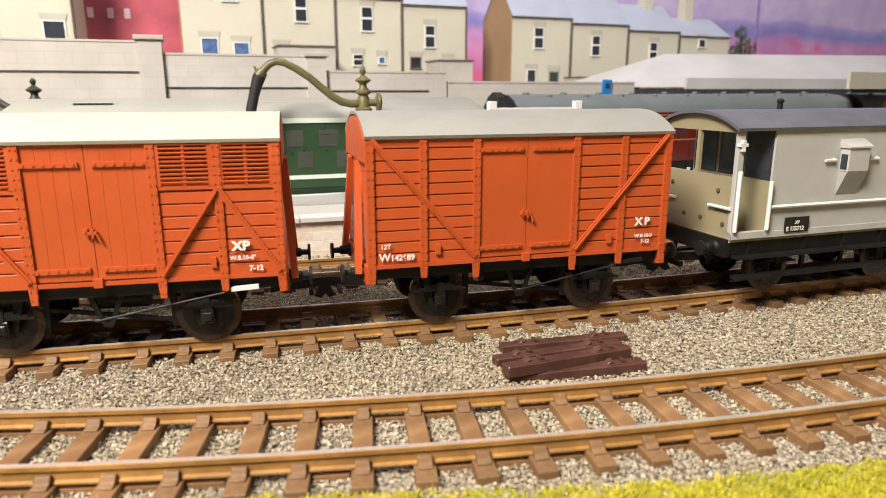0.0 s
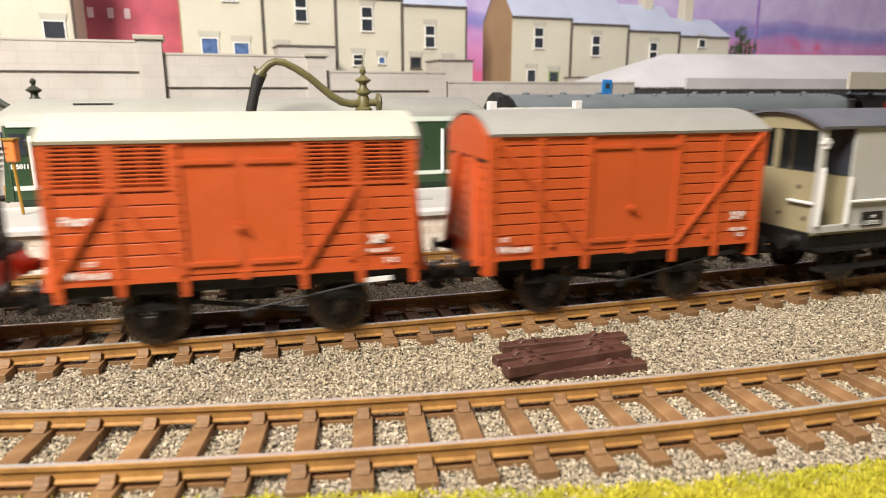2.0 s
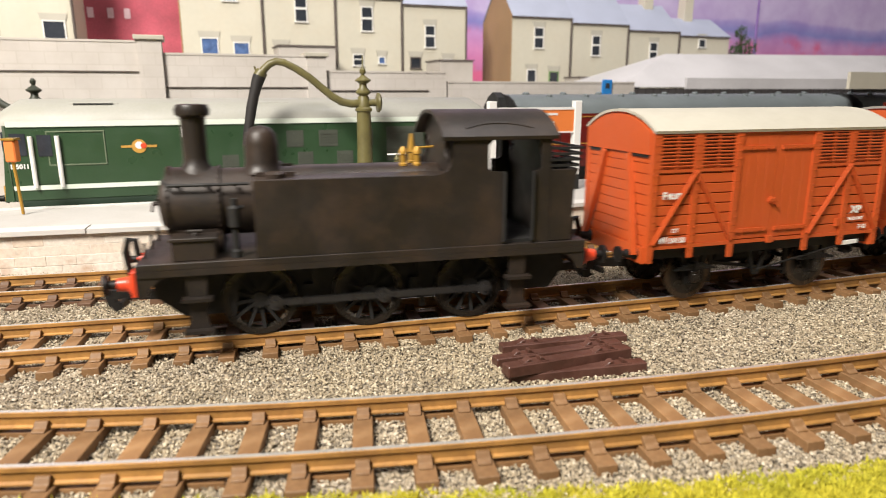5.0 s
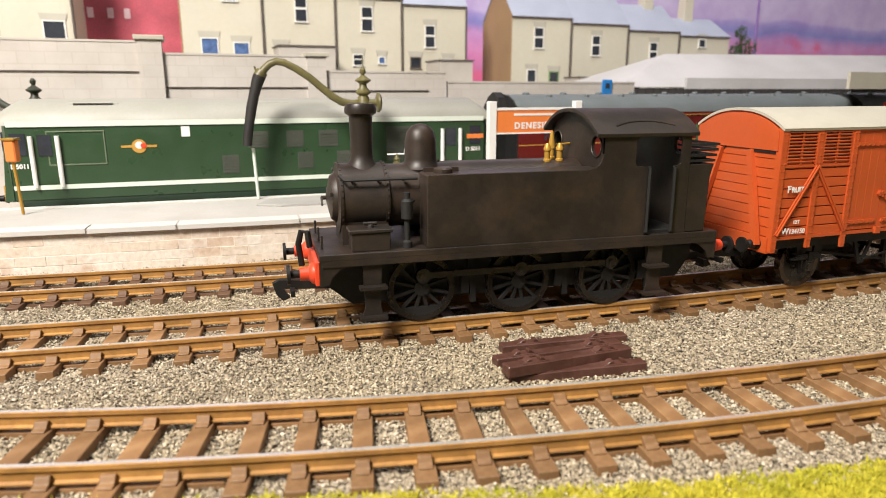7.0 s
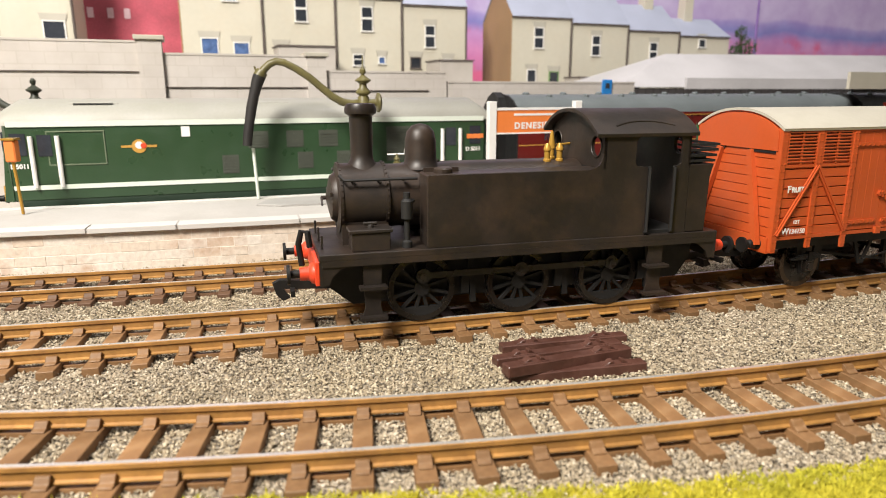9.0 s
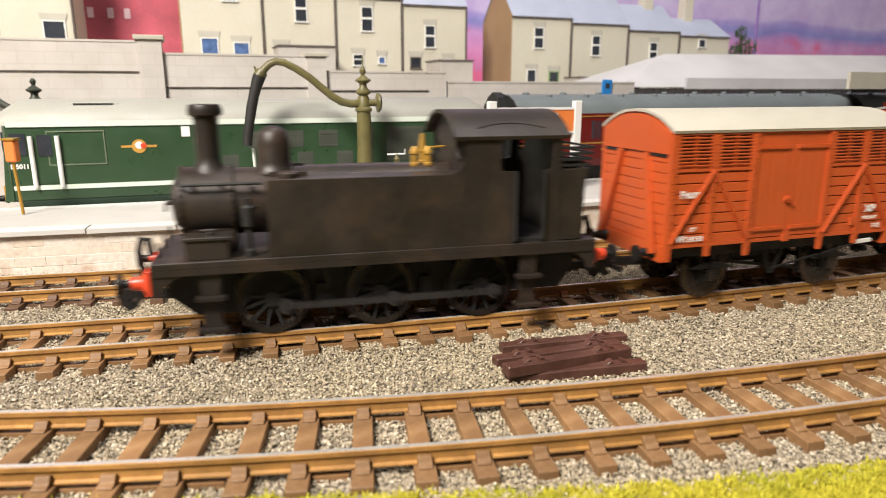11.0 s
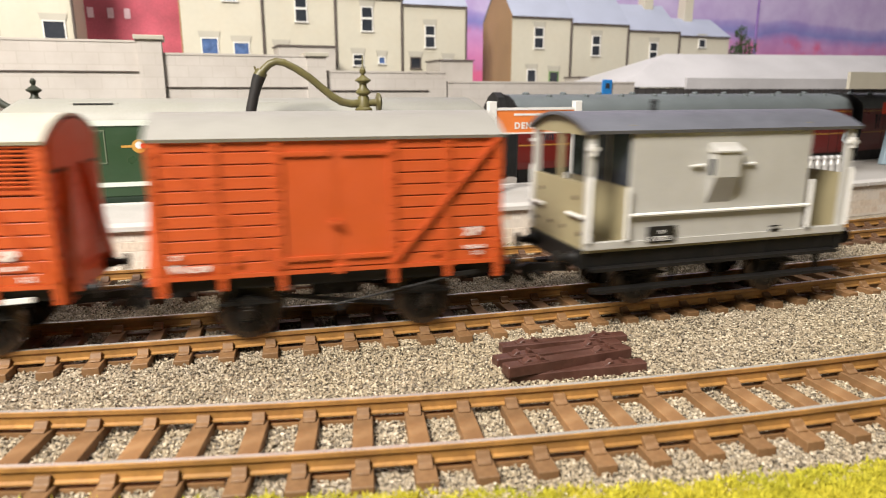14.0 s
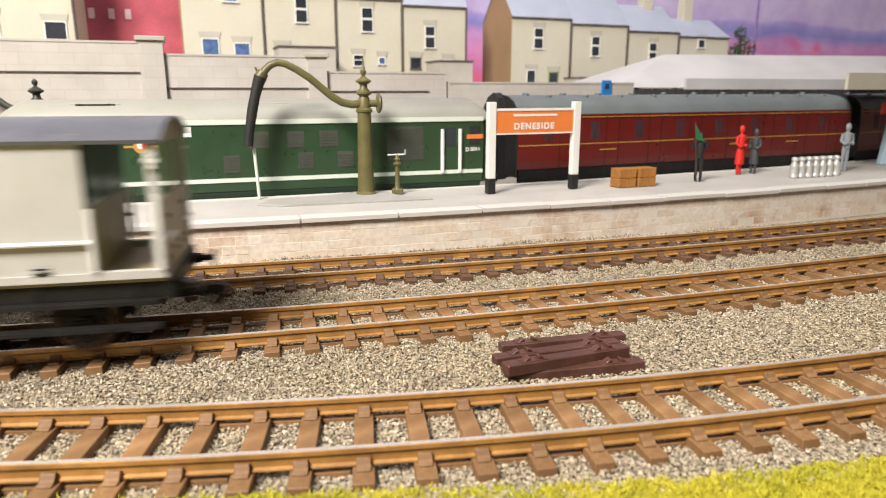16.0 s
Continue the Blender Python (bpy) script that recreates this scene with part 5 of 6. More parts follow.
def build_brake_van():
    t = thing("brake_van", "light grey brake van with white handrails and black steps", "brake van")
    H, W, Z0, Z1 = 40.0, 15.6, 16.6, 45.4
    C0, C1 = -28.2, 25.6
    END = {-1: -C0, 1: C1}
    for k in (-1, 1):
        bm = bmesh.new()
        y0, y1 = sorted((k * (W - 0.9), k * W))
        box(bm, C0, C1, y0, y1, Z0, Z1)
        part("cabin_side", bm, GREY_BODY, t, "light grey cabin side")
        bm = bmesh.new()
        y0, y1 = sorted((k * W, k * (W + 0.5)))
        box(bm, -H, H, y0, y1, Z0 - 0.2, Z0 + 1.4)
        part("bottom_rail", bm, GREY_BODY, t)
        # ducket: upright upper box over a sloping skirt
        bm = bmesh.new()
        yo = k * (W + 2.8)
        box(bm, -6.0, 1.4, *sorted((k * W, yo)), 33.2, 39.6)
        duck = part("ducket", bm, GREY_BODY, t, "projecting side lookout", bevel=0.15)
        # Slab grey instead of body grey: paints the shade on the downward slope.
        bm = bmesh.new()
        prism(bm, [(k * W, 26.6), (yo, 33.2), (k * W, 33.2)], -6.0, 1.4, "x")
        part("skirt", bm, CONCRETE, duck, "sloping skirt with its shade painted darker grey")
        bm = bmesh.new()
        prism(bm, [(k * W, 41.8), (k * (W + 3.2), 39.9), (k * (W + 3.2), 39.5), (k * W, 39.5)], -6.4, 1.8, "x")
        part("hood", bm, GREY_BODY, duck, "grey lookout hood")
        for s in (-1, 1):
            bm = bmesh.new()
            a, b = sorted((-2.3 + s * 3.68, -2.3 + s * 3.85))
            y0, y1 = sorted((k * (W + 0.5), k * (W + 2.4)))
            box(bm, a, b, y0, y1, 33.8, 37.8)
            part("lookout_window", bm, GLASSDARK, duck)
        for x in (-9.8, 5.6):
            bm = bmesh.new()
            tube(bm, [(x - 1.8, k * (W + 0.6), 36.2), (x + 1.8, k * (W + 0.6), 36.2)], 0.35, 6)
            tube(bm, [(x + 1.5, k * W, 36.2), (x + 1.5, k * (W + 0.7), 36.2)], 0.5, 6)
            part("lamp_iron", bm, WHITE, t)
        bm = bmesh.new()
        tube(bm, [(C0 - 1.0, k * (W + 0.75), 24.6), (C1 + 0.6, k * (W + 0.75), 24.6)], 0.5, 8)
        part("handrail", bm, WHITE, t, "white side handrail", smooth=True)
        for s in (-1, 1):
            # veranda posts and rails
            bm = bmesh.new()
            a, b = sorted((s * (H - 2.0), s * H))
            y0, y1 = sorted((k * (W - 1.4), k * W))
            box(bm, a, b, y0, y1, Z0, Z1)
            part("corner_post", bm, GREY_BODY, t, bevel=0.15)
            bm = bmesh.new()
            x = s * (H - 0.5)
            tube(bm, [(x, k * (W + 0.9), 18.6), (x, k * (W + 0.9), 33.6), (x - s * 0.3, k * (W + 0.7), 34.2)], 0.55, 8)
            tube(bm, [(s * (END[s] + 0.9), k * (W + 0.9), 18.6), (s * (END[s] + 0.9), k * (W + 0.9), 31.5)], 0.55, 8)
            part("grab_rail", bm, WHITE, t, "white grab rail", smooth=True)
            bm = bmesh.new()
            y0, y1 = sorted((k * (W - 0.4), k * (W + 0.9)))
            box(bm, s * (H - 0.9) - 1.2, s * (H - 0.9) + 1.2, y0, y1, 40.6, 41.4)
            box(bm, s * (H - 0.9) - 0.5, s * (H - 0.9) + 0.5, y0, y1, 39.4, 42.2)
            part("lamp_bracket", bm, WHITE, t)
            bm = bmesh.new()
            a, b = sorted((s * END[s], s * H))
            y0, y1 = sorted((k * (W - 1.2), k * (W + 0.6)))
            box(bm, a, b, y0, y1, Z0 - 0.1, Z0 + 1.6)
            part("threshold", bm, GREY_BODY, t, "grey veranda threshold")
    for s in (-1, 1):
        a, b = sorted((s * (END[s] - 0.9), s * END[s]))
        bm = bmesh.new()
        box(bm, a, b, -W + 0.9, W - 0.9, Z0, Z1 + 1)
        bulk = part("bulkhead", bm, BUFF, t, "buff inner bulkhead")
        bm = bmesh.new()
        a, b = sorted((s * END[s], s * (END[s] + 0.2)))
        box(bm, a, b, -4.5, 4.5, Z0 + 0.6, 30.5)
        part("cabin_door", bm, BUFF, bulk)
        bm = bmesh.new()
        box(bm, a, b, -4.5, 4.5, 31.5, 44.6)
        part("door_window", bm, GLASSDARK, bulk)
        for y in (-10.3, 10.3):
            bm = bmesh.new()
            box(bm, a, b, y - 4.6, y + 4.6, 31.5, 44.6)
            part("bulkhead_window", bm, GLASSDARK, bulk)
        a, b = sorted((s * (H - 1.3), s * (H - 0.3)))
        bm = bmesh.new()
        box(bm, a, b, -W + 1.4, W - 1.4, Z0, 32.5)
        end = part("end_panel", bm, BUFF, t, "buff veranda end panel")
        bm = bmesh.new()
        tube(bm, [(s * (H + 0.5), -15.2, 24.5), (s * (H + 0.5), -7, 24.5)], 0.45, 8)
        tube(bm, [(s * (H + 0.5), 7, 24.5), (s * (H + 0.5), 15.2, 24.5)], 0.45, 8)
        part("end_handrail", bm, WHITE, end, smooth=True)
        for y, z in ((-9.5, 28.6), (-3.5, 20.4), (-12.2, 20.0), (3.5, 20.4), (9.5, 28.6), (12.2, 20.0)):
            bm = bmesh.new()
            lathe(bm, [(0.62, 0), (0.6, s * 0.35), (0.3, s * 0.5)], 10, (s * (H - 0.32), y, z), "x")
            part("bolt", bm, BARK, end, "rusty brown bolt head", smooth=True)
        for y in (0.0,):
            bm = bmesh.new()
            box(bm, a, b, y - 0.6, y + 0.6, 32.5, Z1 + 2)
            part("end_pillar", bm, BUFF, end)
        arch = roof_profile(W, Z1, 48.6)
        bm = bmesh.new()
        a, b = sorted((s * (H - 1.3), s * (H - 0.2)))
        prism(bm, [(-W, Z1 - 1.4), (W, Z1 - 1.4)] + arch[::-1], a, b, "x")
        part("end_arch", bm, BUFF, end, "buff arched head")
    bm = bmesh.new()
    box(bm, -H, H, -W + 0.1, W - 0.1, 15.6, Z0)
    part("deck", bm, BUFF, t)
    roof = arched_roof(t, -H - 1.3, H + 1.3, W + 1.0, Z1 - 0.2, 49.3, 0.8, LEAD_ROOF, "dark lead-grey arched roof")
    bm = bmesh.new()
    lathe(bm, [(0.8, 47.8), (0.7, 51.0), (1.0, 51.2), (1.0, 51.7), (0.4, 52.2)], 12, (-12, 1, 0))
    part("stove_pipe", bm, FRAME, roof, "thin dark stove pipe", smooth=True)
    underframe_black(t, H)
    bm = bmesh.new()
    box(bm, -22.8, -14.8, -W - 0.8, -W - 0.35, 17.3, 21.4)
    plate = part("number_panel", bm, BLACK, t, "black running-number panel")
    lettering("E 175712", 1.6, WHITE, plate, mpose(-22.4, -W - 0.85, 17.8), bold=0.05)
    lettering("XP", 1.25, WHITE, plate, mpose(-19.6, -W - 0.85, 19.6), bold=0.03)
    bm = bmesh.new()
    box(bm, 14.6, 17.8, -W - 0.65, -W - 0.5, 18.0, 18.6)
    box(bm, 14.6, 17.8, -W - 0.65, -W - 0.5, 19.2, 19.6)
    part("small_lettering", bm, BLACK, t, "small dark lettering")
    axles = [wheelset(t, s * 21.0, 6.4) for s in (-1, 1)]
    return t, axles


def underframe_black(t, H):
    for k in (-1, 1):
        bm = bmesh.new()
        box(bm, -H, H, k * 14 - 0.8, k * 14 + 0.8, 12.0, 16.4)
        part("solebar", bm, FRAME, t, "black solebar")
        for z, y in ((11.6, 17.4), (6.2, 17.9)):
            bm = bmesh.new()
            y0, y1 = sorted((k * (y - 3.0), k * y))
            box(bm, -H + 2, H - 2, y0, y1, z - 0.5, z + 0.3)
            st = part("step_board", bm, FRAME, t, "long black step board")
            bm = bmesh.new()
            for x in (-33, -14, 0, 14, 33):
                box(bm, x - 0.5, x + 0.5, *sorted((k * 14.3, k * 15.2)), z, z + 5.4)
            part("step_bracket", bm, FRAME, st)
        for s in (-1, 1):
            axle_guard(t, s * 21.0, k * 11.9, 6.4)
    for s in (-1, 1):
        bm = bmesh.new()
        box(bm, s * H - 0.9, s * H + 0.9, -15.2, 15.2, 11.6, 16.4)
        part("headstock", bm, FRAME, t)
        buffers(t, s * (H + 0.5), 13.8, s)
        coupling(t, s * H, s)
    bm = bmesh.new()
    box(bm, -H + 3, H - 3, -9, 9, 13.0, 15.6)
    part("floor_frame", bm, FRAME, t)


def build_tank_engine():
    t = thing("tank_locomotive", "weathered black six-coupled tank engine with red buffer beams", "locomotive")
    H, W = 50.8, 15.4
    bm = bmesh.new()
    box(bm, -H, H, -W, W, 17.7, 19.2)
    part("footplate", bm, LOCO, t, bevel=0.15)
    for k in (-1, 1):
        bm = bmesh.new()
        y0, y1 = sorted((k * (W - 0.8), k * W))
        box(bm, -H + 0.6, H - 0.6, y0, y1, 16.3, 17.8)
        part("valance", bm, LOCO, t)
        bm = bmesh.new()
        y0, y1 = sorted((k * 6.9, k * 7.6))
        prism(bm, [(-H + 2, 17.6), (H - 2, 17.6), (H - 2, 11), (H - 6, 5.5), (-H + 8, 5.0), (-H + 2, 10)], y0, y1, "y")
        part("side_frame", bm, LOCO_DARK, t)
    # boiler, smokebox, door
    bm = bmesh.new()
    lathe(bm, [(7.6, -43), (7.6, 17)], 36, (0, 0, 29.6), "x")
    part("boiler", bm, LOCO, t, "dull black boiler", smooth=True)
    bm = bmesh.new()
    lathe(bm, [(7.0, -45.2), (8.2, -44.8), (8.2, -33.4), (7.7, -33.2)], 36, (0, 0, 29.4), "x")
    lathe(bm, [(8.5, -44.9), (8.5, -44.1)], 36, (0, 0, 29.4), "x")
    lathe(bm, [(8.45, -34.2), (8.45, -33.4)], 36, (0, 0, 29.4), "x")
    box(bm, -44.6, -33.6, -6.6, 6.6, 19, 27)
    sb = part("smokebox", bm, LOCO, t, "rust-tinged black smokebox", smooth=True)
    bm = bmesh.new()
    lathe(bm, [(1.0, -47.4), (5.2, -46.4), (6.1, -45.2), (6.1, -44.9)], 28, (0, 0, 29.6), "x")
    tube(bm, [(-47.4, 0, 29.6), (-48.6, 0, 29.6)], 0.5, 8)
    beam(bm, (-48.5, 0, 29.6), (-48.5, -2.2, 28.2), 0.5, 0.5, (1, 0, 0))
    beam(bm, (-46.6, -5.4, 31), (-46.6, 5.4, 31), 0.9, 0.5, (1, 0, 0))
    part("smokebox_door", bm, LOCO, sb, smooth=True)
    bm = bmesh.new()
    for i in range(26):
        a = -0.5 + i * (math.pi + 1.0) / 25
        c = Vector((-44.3, 8.45 * math.cos(a), 29.4 + 8.45 * math.sin(a)))
        for x in (-44.4, -33.8):
            box(bm, x - 0.17, x + 0.17, c.y - 0.17, c.y + 0.17, c.z - 0.17, c.z + 0.17)
    tagged(part("rivets", bm, LOCO, sb), kind="stuff")
    bm = bmesh.new()
    lathe(bm, [(4.6, 36.0), (3.6, 37.2), (2.75, 38.6), (2.6, 40), (2.75, 48.6), (3.7, 49.2), (3.8, 50.3), (3.3, 51.4), (2.4, 51.5), (2.2, 48)], 26, (-38.6, 0, 0))
    part("chimney", bm, LOCO, t, "black flared chimney", smooth=True)
    bm = bmesh.new()
    lathe(bm, [(5.2, 36.0), (4.2, 37.0), (3.85, 38.5), (3.8, 42.5), (3.3, 44.8), (2.1, 46.2), (0.4, 46.7)], 26, (-24.2, 0, 0))
    part("dome", bm, LOCO, t, "black rounded dome", smooth=True)
    # handrail on the boiler side
    for k in (-1, 1):
        bm = bmesh.new()
        tube(bm, [(-45, k * 7.2, 35.6), (-44, k * 8.6, 34.6), (-27, k * 8.6, 34.6)], 0.35, 8)
        for x in (-42, -36, -30):
            tube(bm, [(x, k * 7.0, 34.2), (x, k * 8.7, 34.6)], 0.4, 6)
        part("handrail", bm, LOCO_DARK, t, smooth=True)
        # side tank
        bm = bmesh.new()
        y0, y1 = sorted((k * 7.0, k * 14.8))
        box(bm, -26.2, 17.6, y0, y1, 19.2, 36.0)
        tank = part("side_tank", bm, LOCO, t, "brown-black weathered side tank", bevel=0.3)
        bm = bmesh.new()
        lathe(bm, [(2.2, 36.0), (2.2, 36.9), (1.6, 37.3)], 14, (-21.5, k * 11, 0))
        box(bm, -25.6, -17.2, *sorted((k * 8.6, k * 9.2)), 36.0, 37.0)
        part("filler", bm, LOCO, tank)
        # sandbox and pump
        bm = bmesh.new()
        box(bm, -43.4, -34.6, *sorted((k * 8.6, k * 14.2)), 19.2, 23.6)
        box(bm, -43.9, -34.1, *sorted((k * 8.2, k * 14.6)), 23.4, 24.2)
        lathe(bm, [(0.9, 24.1), (0.7, 24.9)], 10, (-38.8, k * 11.6, 0))
        tube(bm, [(-40.4, k * 11.6, 25.1), (-37.2, k * 11.6, 25.1)], 0.45, 8)
        part("sandbox", bm, LOCO, t, bevel=0.15)
        bm = bmesh.new()
        if k < 0:
            lathe(bm, [(1.2, 19.2), (1.2, 20.6), (0.7, 21), (0.7, 25.5), (1.35, 26), (1.35, 30), (0.8, 30.6), (0.8, 32)], 14, (-30.4, k * 12.4, 0))
            tube(bm, [(-30.4, k * 12.4, 29), (-28.6, k * 11.4, 30)], 0.5, 6)
            part("pump", bm, LOCO_DARK, t, smooth=True)
        # cab side sheets round the doorway
        y0, y1 = sorted((k * 14.2, k * 14.9))
        for nm, shape in (("side_sheet", [(-26.0, 19.3), (29.6, 19.2), (29.6, 36.2), (26.6, 36.4), (26.0, 37.2), (26.0, 42.4), (26.9, 43.4), (26.9, 44.6), (17.4, 44.6), (17.4, 39.6), (17.1, 38.0), (16.3, 36.9), (15.1, 36.2), (13.6, 35.9), (-26.0, 35.9)]),
                          ("rear_sheet", [(37.0, 19.2), (41.2, 19.2), (41.2, 44.6), (38.0, 44.6), (38.0, 43.4), (38.9, 42.4), (38.9, 37.0), (38.2, 36.4), (37.0, 36.2)]),
                          ("head_rail", [(26.9, 43.5), (38.0, 43.5), (38.0, 44.6), (26.9, 44.6)])):
            bm = bmesh.new()
            prism(bm, shape, y0, y1, "y")
            part(nm, bm, LOCO, t, "black cab side sheet")
        bm = bmesh.new()
        for x in (29.8, 36.8):
            tube(bm, [(x, k * 15.5, 20), (x, k * 15.5, 36)], 0.4, 8)
            tube(bm, [(x, k * 15.5, 20), (x, k * 14.8, 20)], 0.4, 6)
            tube(bm, [(x, k * 15.5, 36), (x, k * 14.8, 36)], 0.4, 6)
        part("cab_handrail", bm, LOCO_DARK, t, smooth=True)
        # steps
        for x in (-39.0, 33.6):
            bm = bmesh.new()
            y0, y1 = sorted((k * 13.9, k * 14.5))
            prism(bm, [(x - 2.2, 17.6), (x + 2.2, 17.6), (x + 1.8, 6.0), (x + 2.6, 3.4), (x - 2.6, 3.4), (x - 1.8, 6.0)], y0, y1, "y")
            for z in (11.0, 3.8):
                box(bm, x - 3.1, x + 3.1, *sorted((k * 13.6, k * 16.4)), z - 0.35, z + 0.35)
            part("steps", bm, LOCO, t, "black footsteps")
    # cab front, back, roof
    arch = roof_profile(14.9, 44.5, 49.4)
    for x in (17.4, 40.6):
        bm = bmesh.new()
        pierced(bm, [(-14.9, 36.0), (14.9, 36.0)] + arch[::-1], [(-11.0, 41.2, 2.5), (11.0, 41.2, 2.5)], x, x + 0.7)
        c = part("cab_sheet", bm, LOCO, t, "black cab sheet with round spectacles")
        for y in (-11.0, 11.0):
            bm = bmesh.new()
            ring = [(x + (-0.1 if x < 30 else 0.8), y + 2.6 * math.cos(i * math.tau / 24), 41.2 + 2.6 * math.sin(i * math.tau / 24)) for i in range(25)]
            tube(bm, ring, 0.22, 6)
            part("spectacle_ring", bm, LOCO, c, smooth=True)
    bm = bmesh.new()
    box(bm, 17.4, 41.2, -13.9, 13.9, 19.2, 20.0)
    box(bm, 17.4, 18.1, -14.2, 14.2, 19.2, 36.0)
    part("cab_floor", bm, LOCO_DARK, t)
    roof = arched_roof(t, 15.0, 42.8, 15.8, 44.4, 50.0, 0.8, LOCO, "black arched cab roof")
    bm = bmesh.new()
    arc = [(21 + i, -13.6 + 1.7 * (1 - ((i - 8) / 8) ** 2)) for i in range(17)]
    tube(bm, [(x, y, 44.45 + 5.6 * (1 - abs(y / 15.8) ** 2.3)) for x, y in arc], 0.25, 6)
    part("rain_strip", bm, LOCO, roof)
    # bunker with coal rails
    bm = bmesh.new()
    poly = [(41.2, 19.2), (47.2, 19.2), (47.2, 33.5), (48.6, 36.5), (41.2, 36.5)]
    prism(bm, poly, -14.8, 14.8, "y")
    bunker = part("bunker", bm, LOCO, t, "black coal bunker", bevel=0.25)
    for i in range(4):
        z = 37.3 + i * 1.35
        bm = bmesh.new()
        o = 48.4 + i * 0.35
        beam(bm, (41.2, -14.6, z), (o, -14.6, z), 0.45, 0.6, (0, 0, 1))
        beam(bm, (41.2, 14.6, z), (o, 14.6, z), 0.45, 0.6, (0, 0, 1))
        beam(bm, (o, -14.8, z), (o, 14.8, z), 0.45, 0.6, (0, 0, 1))
        part("coal_rail", bm, LOCO_DARK, bunker, "black coal rail")
    bm = bmesh.new()
    rng = random.Random(4)
    for _ in range(120):
        c = Vector((rng.uniform(42, 47), rng.uniform(-13, 13), rng.uniform(36.2, 38)))
        s = rng.uniform(0.5, 1.1)
        box(bm, c.x - s, c.x + s, c.y - s, c.y + s, c.z - s * 0.8, c.z + s * 0.8)
    part("coal", bm, LOCO_DARK, bunker, "lumps of coal")
    # safety valves and whistle in ochre brass
    for x, y, z, h in ((8.6, -1.6, 36.8, 4.6), (12.0, -1.6, 36.8, 4.6), (11.4, 2.0, 37.0, 7.2)):
        bm = bmesh.new()
        lathe(bm, [(1.0, 0), (1.0, 0.5), (0.75, 0.8), (0.75, 2.6), (1.0, 2.8), (0.95, 3.5), (0.35, h)], 14, (x, y, z))
        part("safety_valve", bm, BRASS, t, "ochre brass safety valve", smooth=True)
    bm = bmesh.new()
    tube(bm, [(13, 3, 40.6), (18, 4, 40.8)], 0.3, 6)
    part("whistle", bm, BRASS, t, "brass whistle")
    # buffer beams
    for s in (-1, 1):
        bm = bmesh.new()
        a, b = sorted((s * H, s * (H + 1.0)))
        box(bm, a, b, *((-15.2, 15.2) if s < 0 else (-13.0, 13.0)), 12.2, 17.7)
        part("buffer_beam", bm, RED, t, "bright red buffer beam", bevel=0.15)
        bm = bmesh.new()
        box(bm, *sorted((s * (H - 0.7), s * (H - 0.02))), -15.2, 15.2, 12.0, 17.7)
        part("beam_backing", bm, LOCO, t)
        for k in (-1, 1):
            bm = bmesh.new()
            prism(bm, [(s * (H - 0.7), 12.1), (s * (H - 0.7), 16.4), (s * (H - 7.0), 16.4), (s * (H - 4.6), 15.6), (s * (H - 2.8), 14.0), (s * (H - 2.0), 12.1)],
                  *sorted((k * 14.3, k * 15.1)), "y")
            part("gusset", bm, LOCO, t, "dark curved gusset plate")
        for k in (-1, 1):
            bm = bmesh.new()
            lathe(bm, [(2.5, 0), (2.3, s * 0.6), (1.6, s * 1.2), (1.45, s * 3.2)], 16, (s * (H + 1), k * 11.4, 14.3), "x")
            bf = part("buffer_stock", bm, RED, t, "red buffer stock", smooth=True)
            bm = bmesh.new()
            lathe(bm, [(0.9, s * 3.0), (0.9, s * 5.2), (2.3, s * 5.3), (2.3, s * 6.0)], 18, (s * (H + 1), k * 11.4, 14.3), "x")
            part("buffer_head", bm, FRAME, bf, "dark buffer head", smooth=True)
        bm = bmesh.new()
        tube(bm, [(s * (H + 1.2), -3.4, 18.5), (s * (H + 1.6), -3.4, 22.2), (s * (H + 3.0), -3.4, 22.4), (s * (H + 3.8), -3.4, 19.5), (s * (H + 3.2), -3.4, 14.2)], 0.75, 8)
        part("brake_hose", bm, FRAME, t, "dark brake hose", smooth=True)
        bm = bmesh.new()
        for y in (-9, 0, 9):
            box(bm, s * (H - 1.2) - 0.25, s * (H - 1.2) + 0.25, y - 0.5, y + 0.5, 19, 22.4)
        part("lamp_iron", bm, LOCO, t)
        coupling(t, s * H, s)
    # wheels
    axles = []
    for i, x in enumerate((-26.4, -1.6, 23.1)):
        bm = bmesh.new()
        tube(bm, [(0, -9.0, 0), (0, 9.0, 0)], 0.9, 8)
        ax = part("axle", bm, FRAME, t)
        ax.matrix_basis = mpose(x, 0, 8.2)
        for k in (-1, 1):
            bm = bmesh.new()
            r = 8.2
            n = 40
            for (ra, rb, ya, yb) in ((r * 0.84, r, -1.2, 1.0), (r * 0.84, r * 1.07, 0.95, 1.4)):
                ring = [[bm.verts.new((rr * math.cos(a), k * 8.5 - k * yy, rr * math.sin(a))) for rr, yy in ((ra, ya), (rb, ya), (rb, yb), (ra, yb))]
                        for a in [j * math.tau / n for j in range(n)]]
                for j in range(n):
                    p, q = ring[j], ring[(j + 1) % n]
                    for e in range(4):
                        bm.faces.new((p[e], p[(e + 1) % 4], q[(e + 1) % 4], q[e]))
            wh = part("wheel", bm, WHEEL, ax, "dark spoked driving wheel", smooth=True)
            bm = bmesh.new()
            for j in range(12):
                a = (j + 0.5) * math.tau / 12
                beam(bm, (math.cos(a) * 1.6, k * 9.0, math.sin(a) * 1.6), (math.cos(a) * 7.1, k * 9.0, math.sin(a) * 7.1), 0.75, 0.9, (0, 1, 0))
            lathe(bm, [(1.9, -0.9), (1.9, 0.9)], 16, (0, k * 9.0, 0), "y")
            tube(bm, [(0, k * 9.4, 3.5), (0, k * 10.6, 3.5)], 1.0, 10)
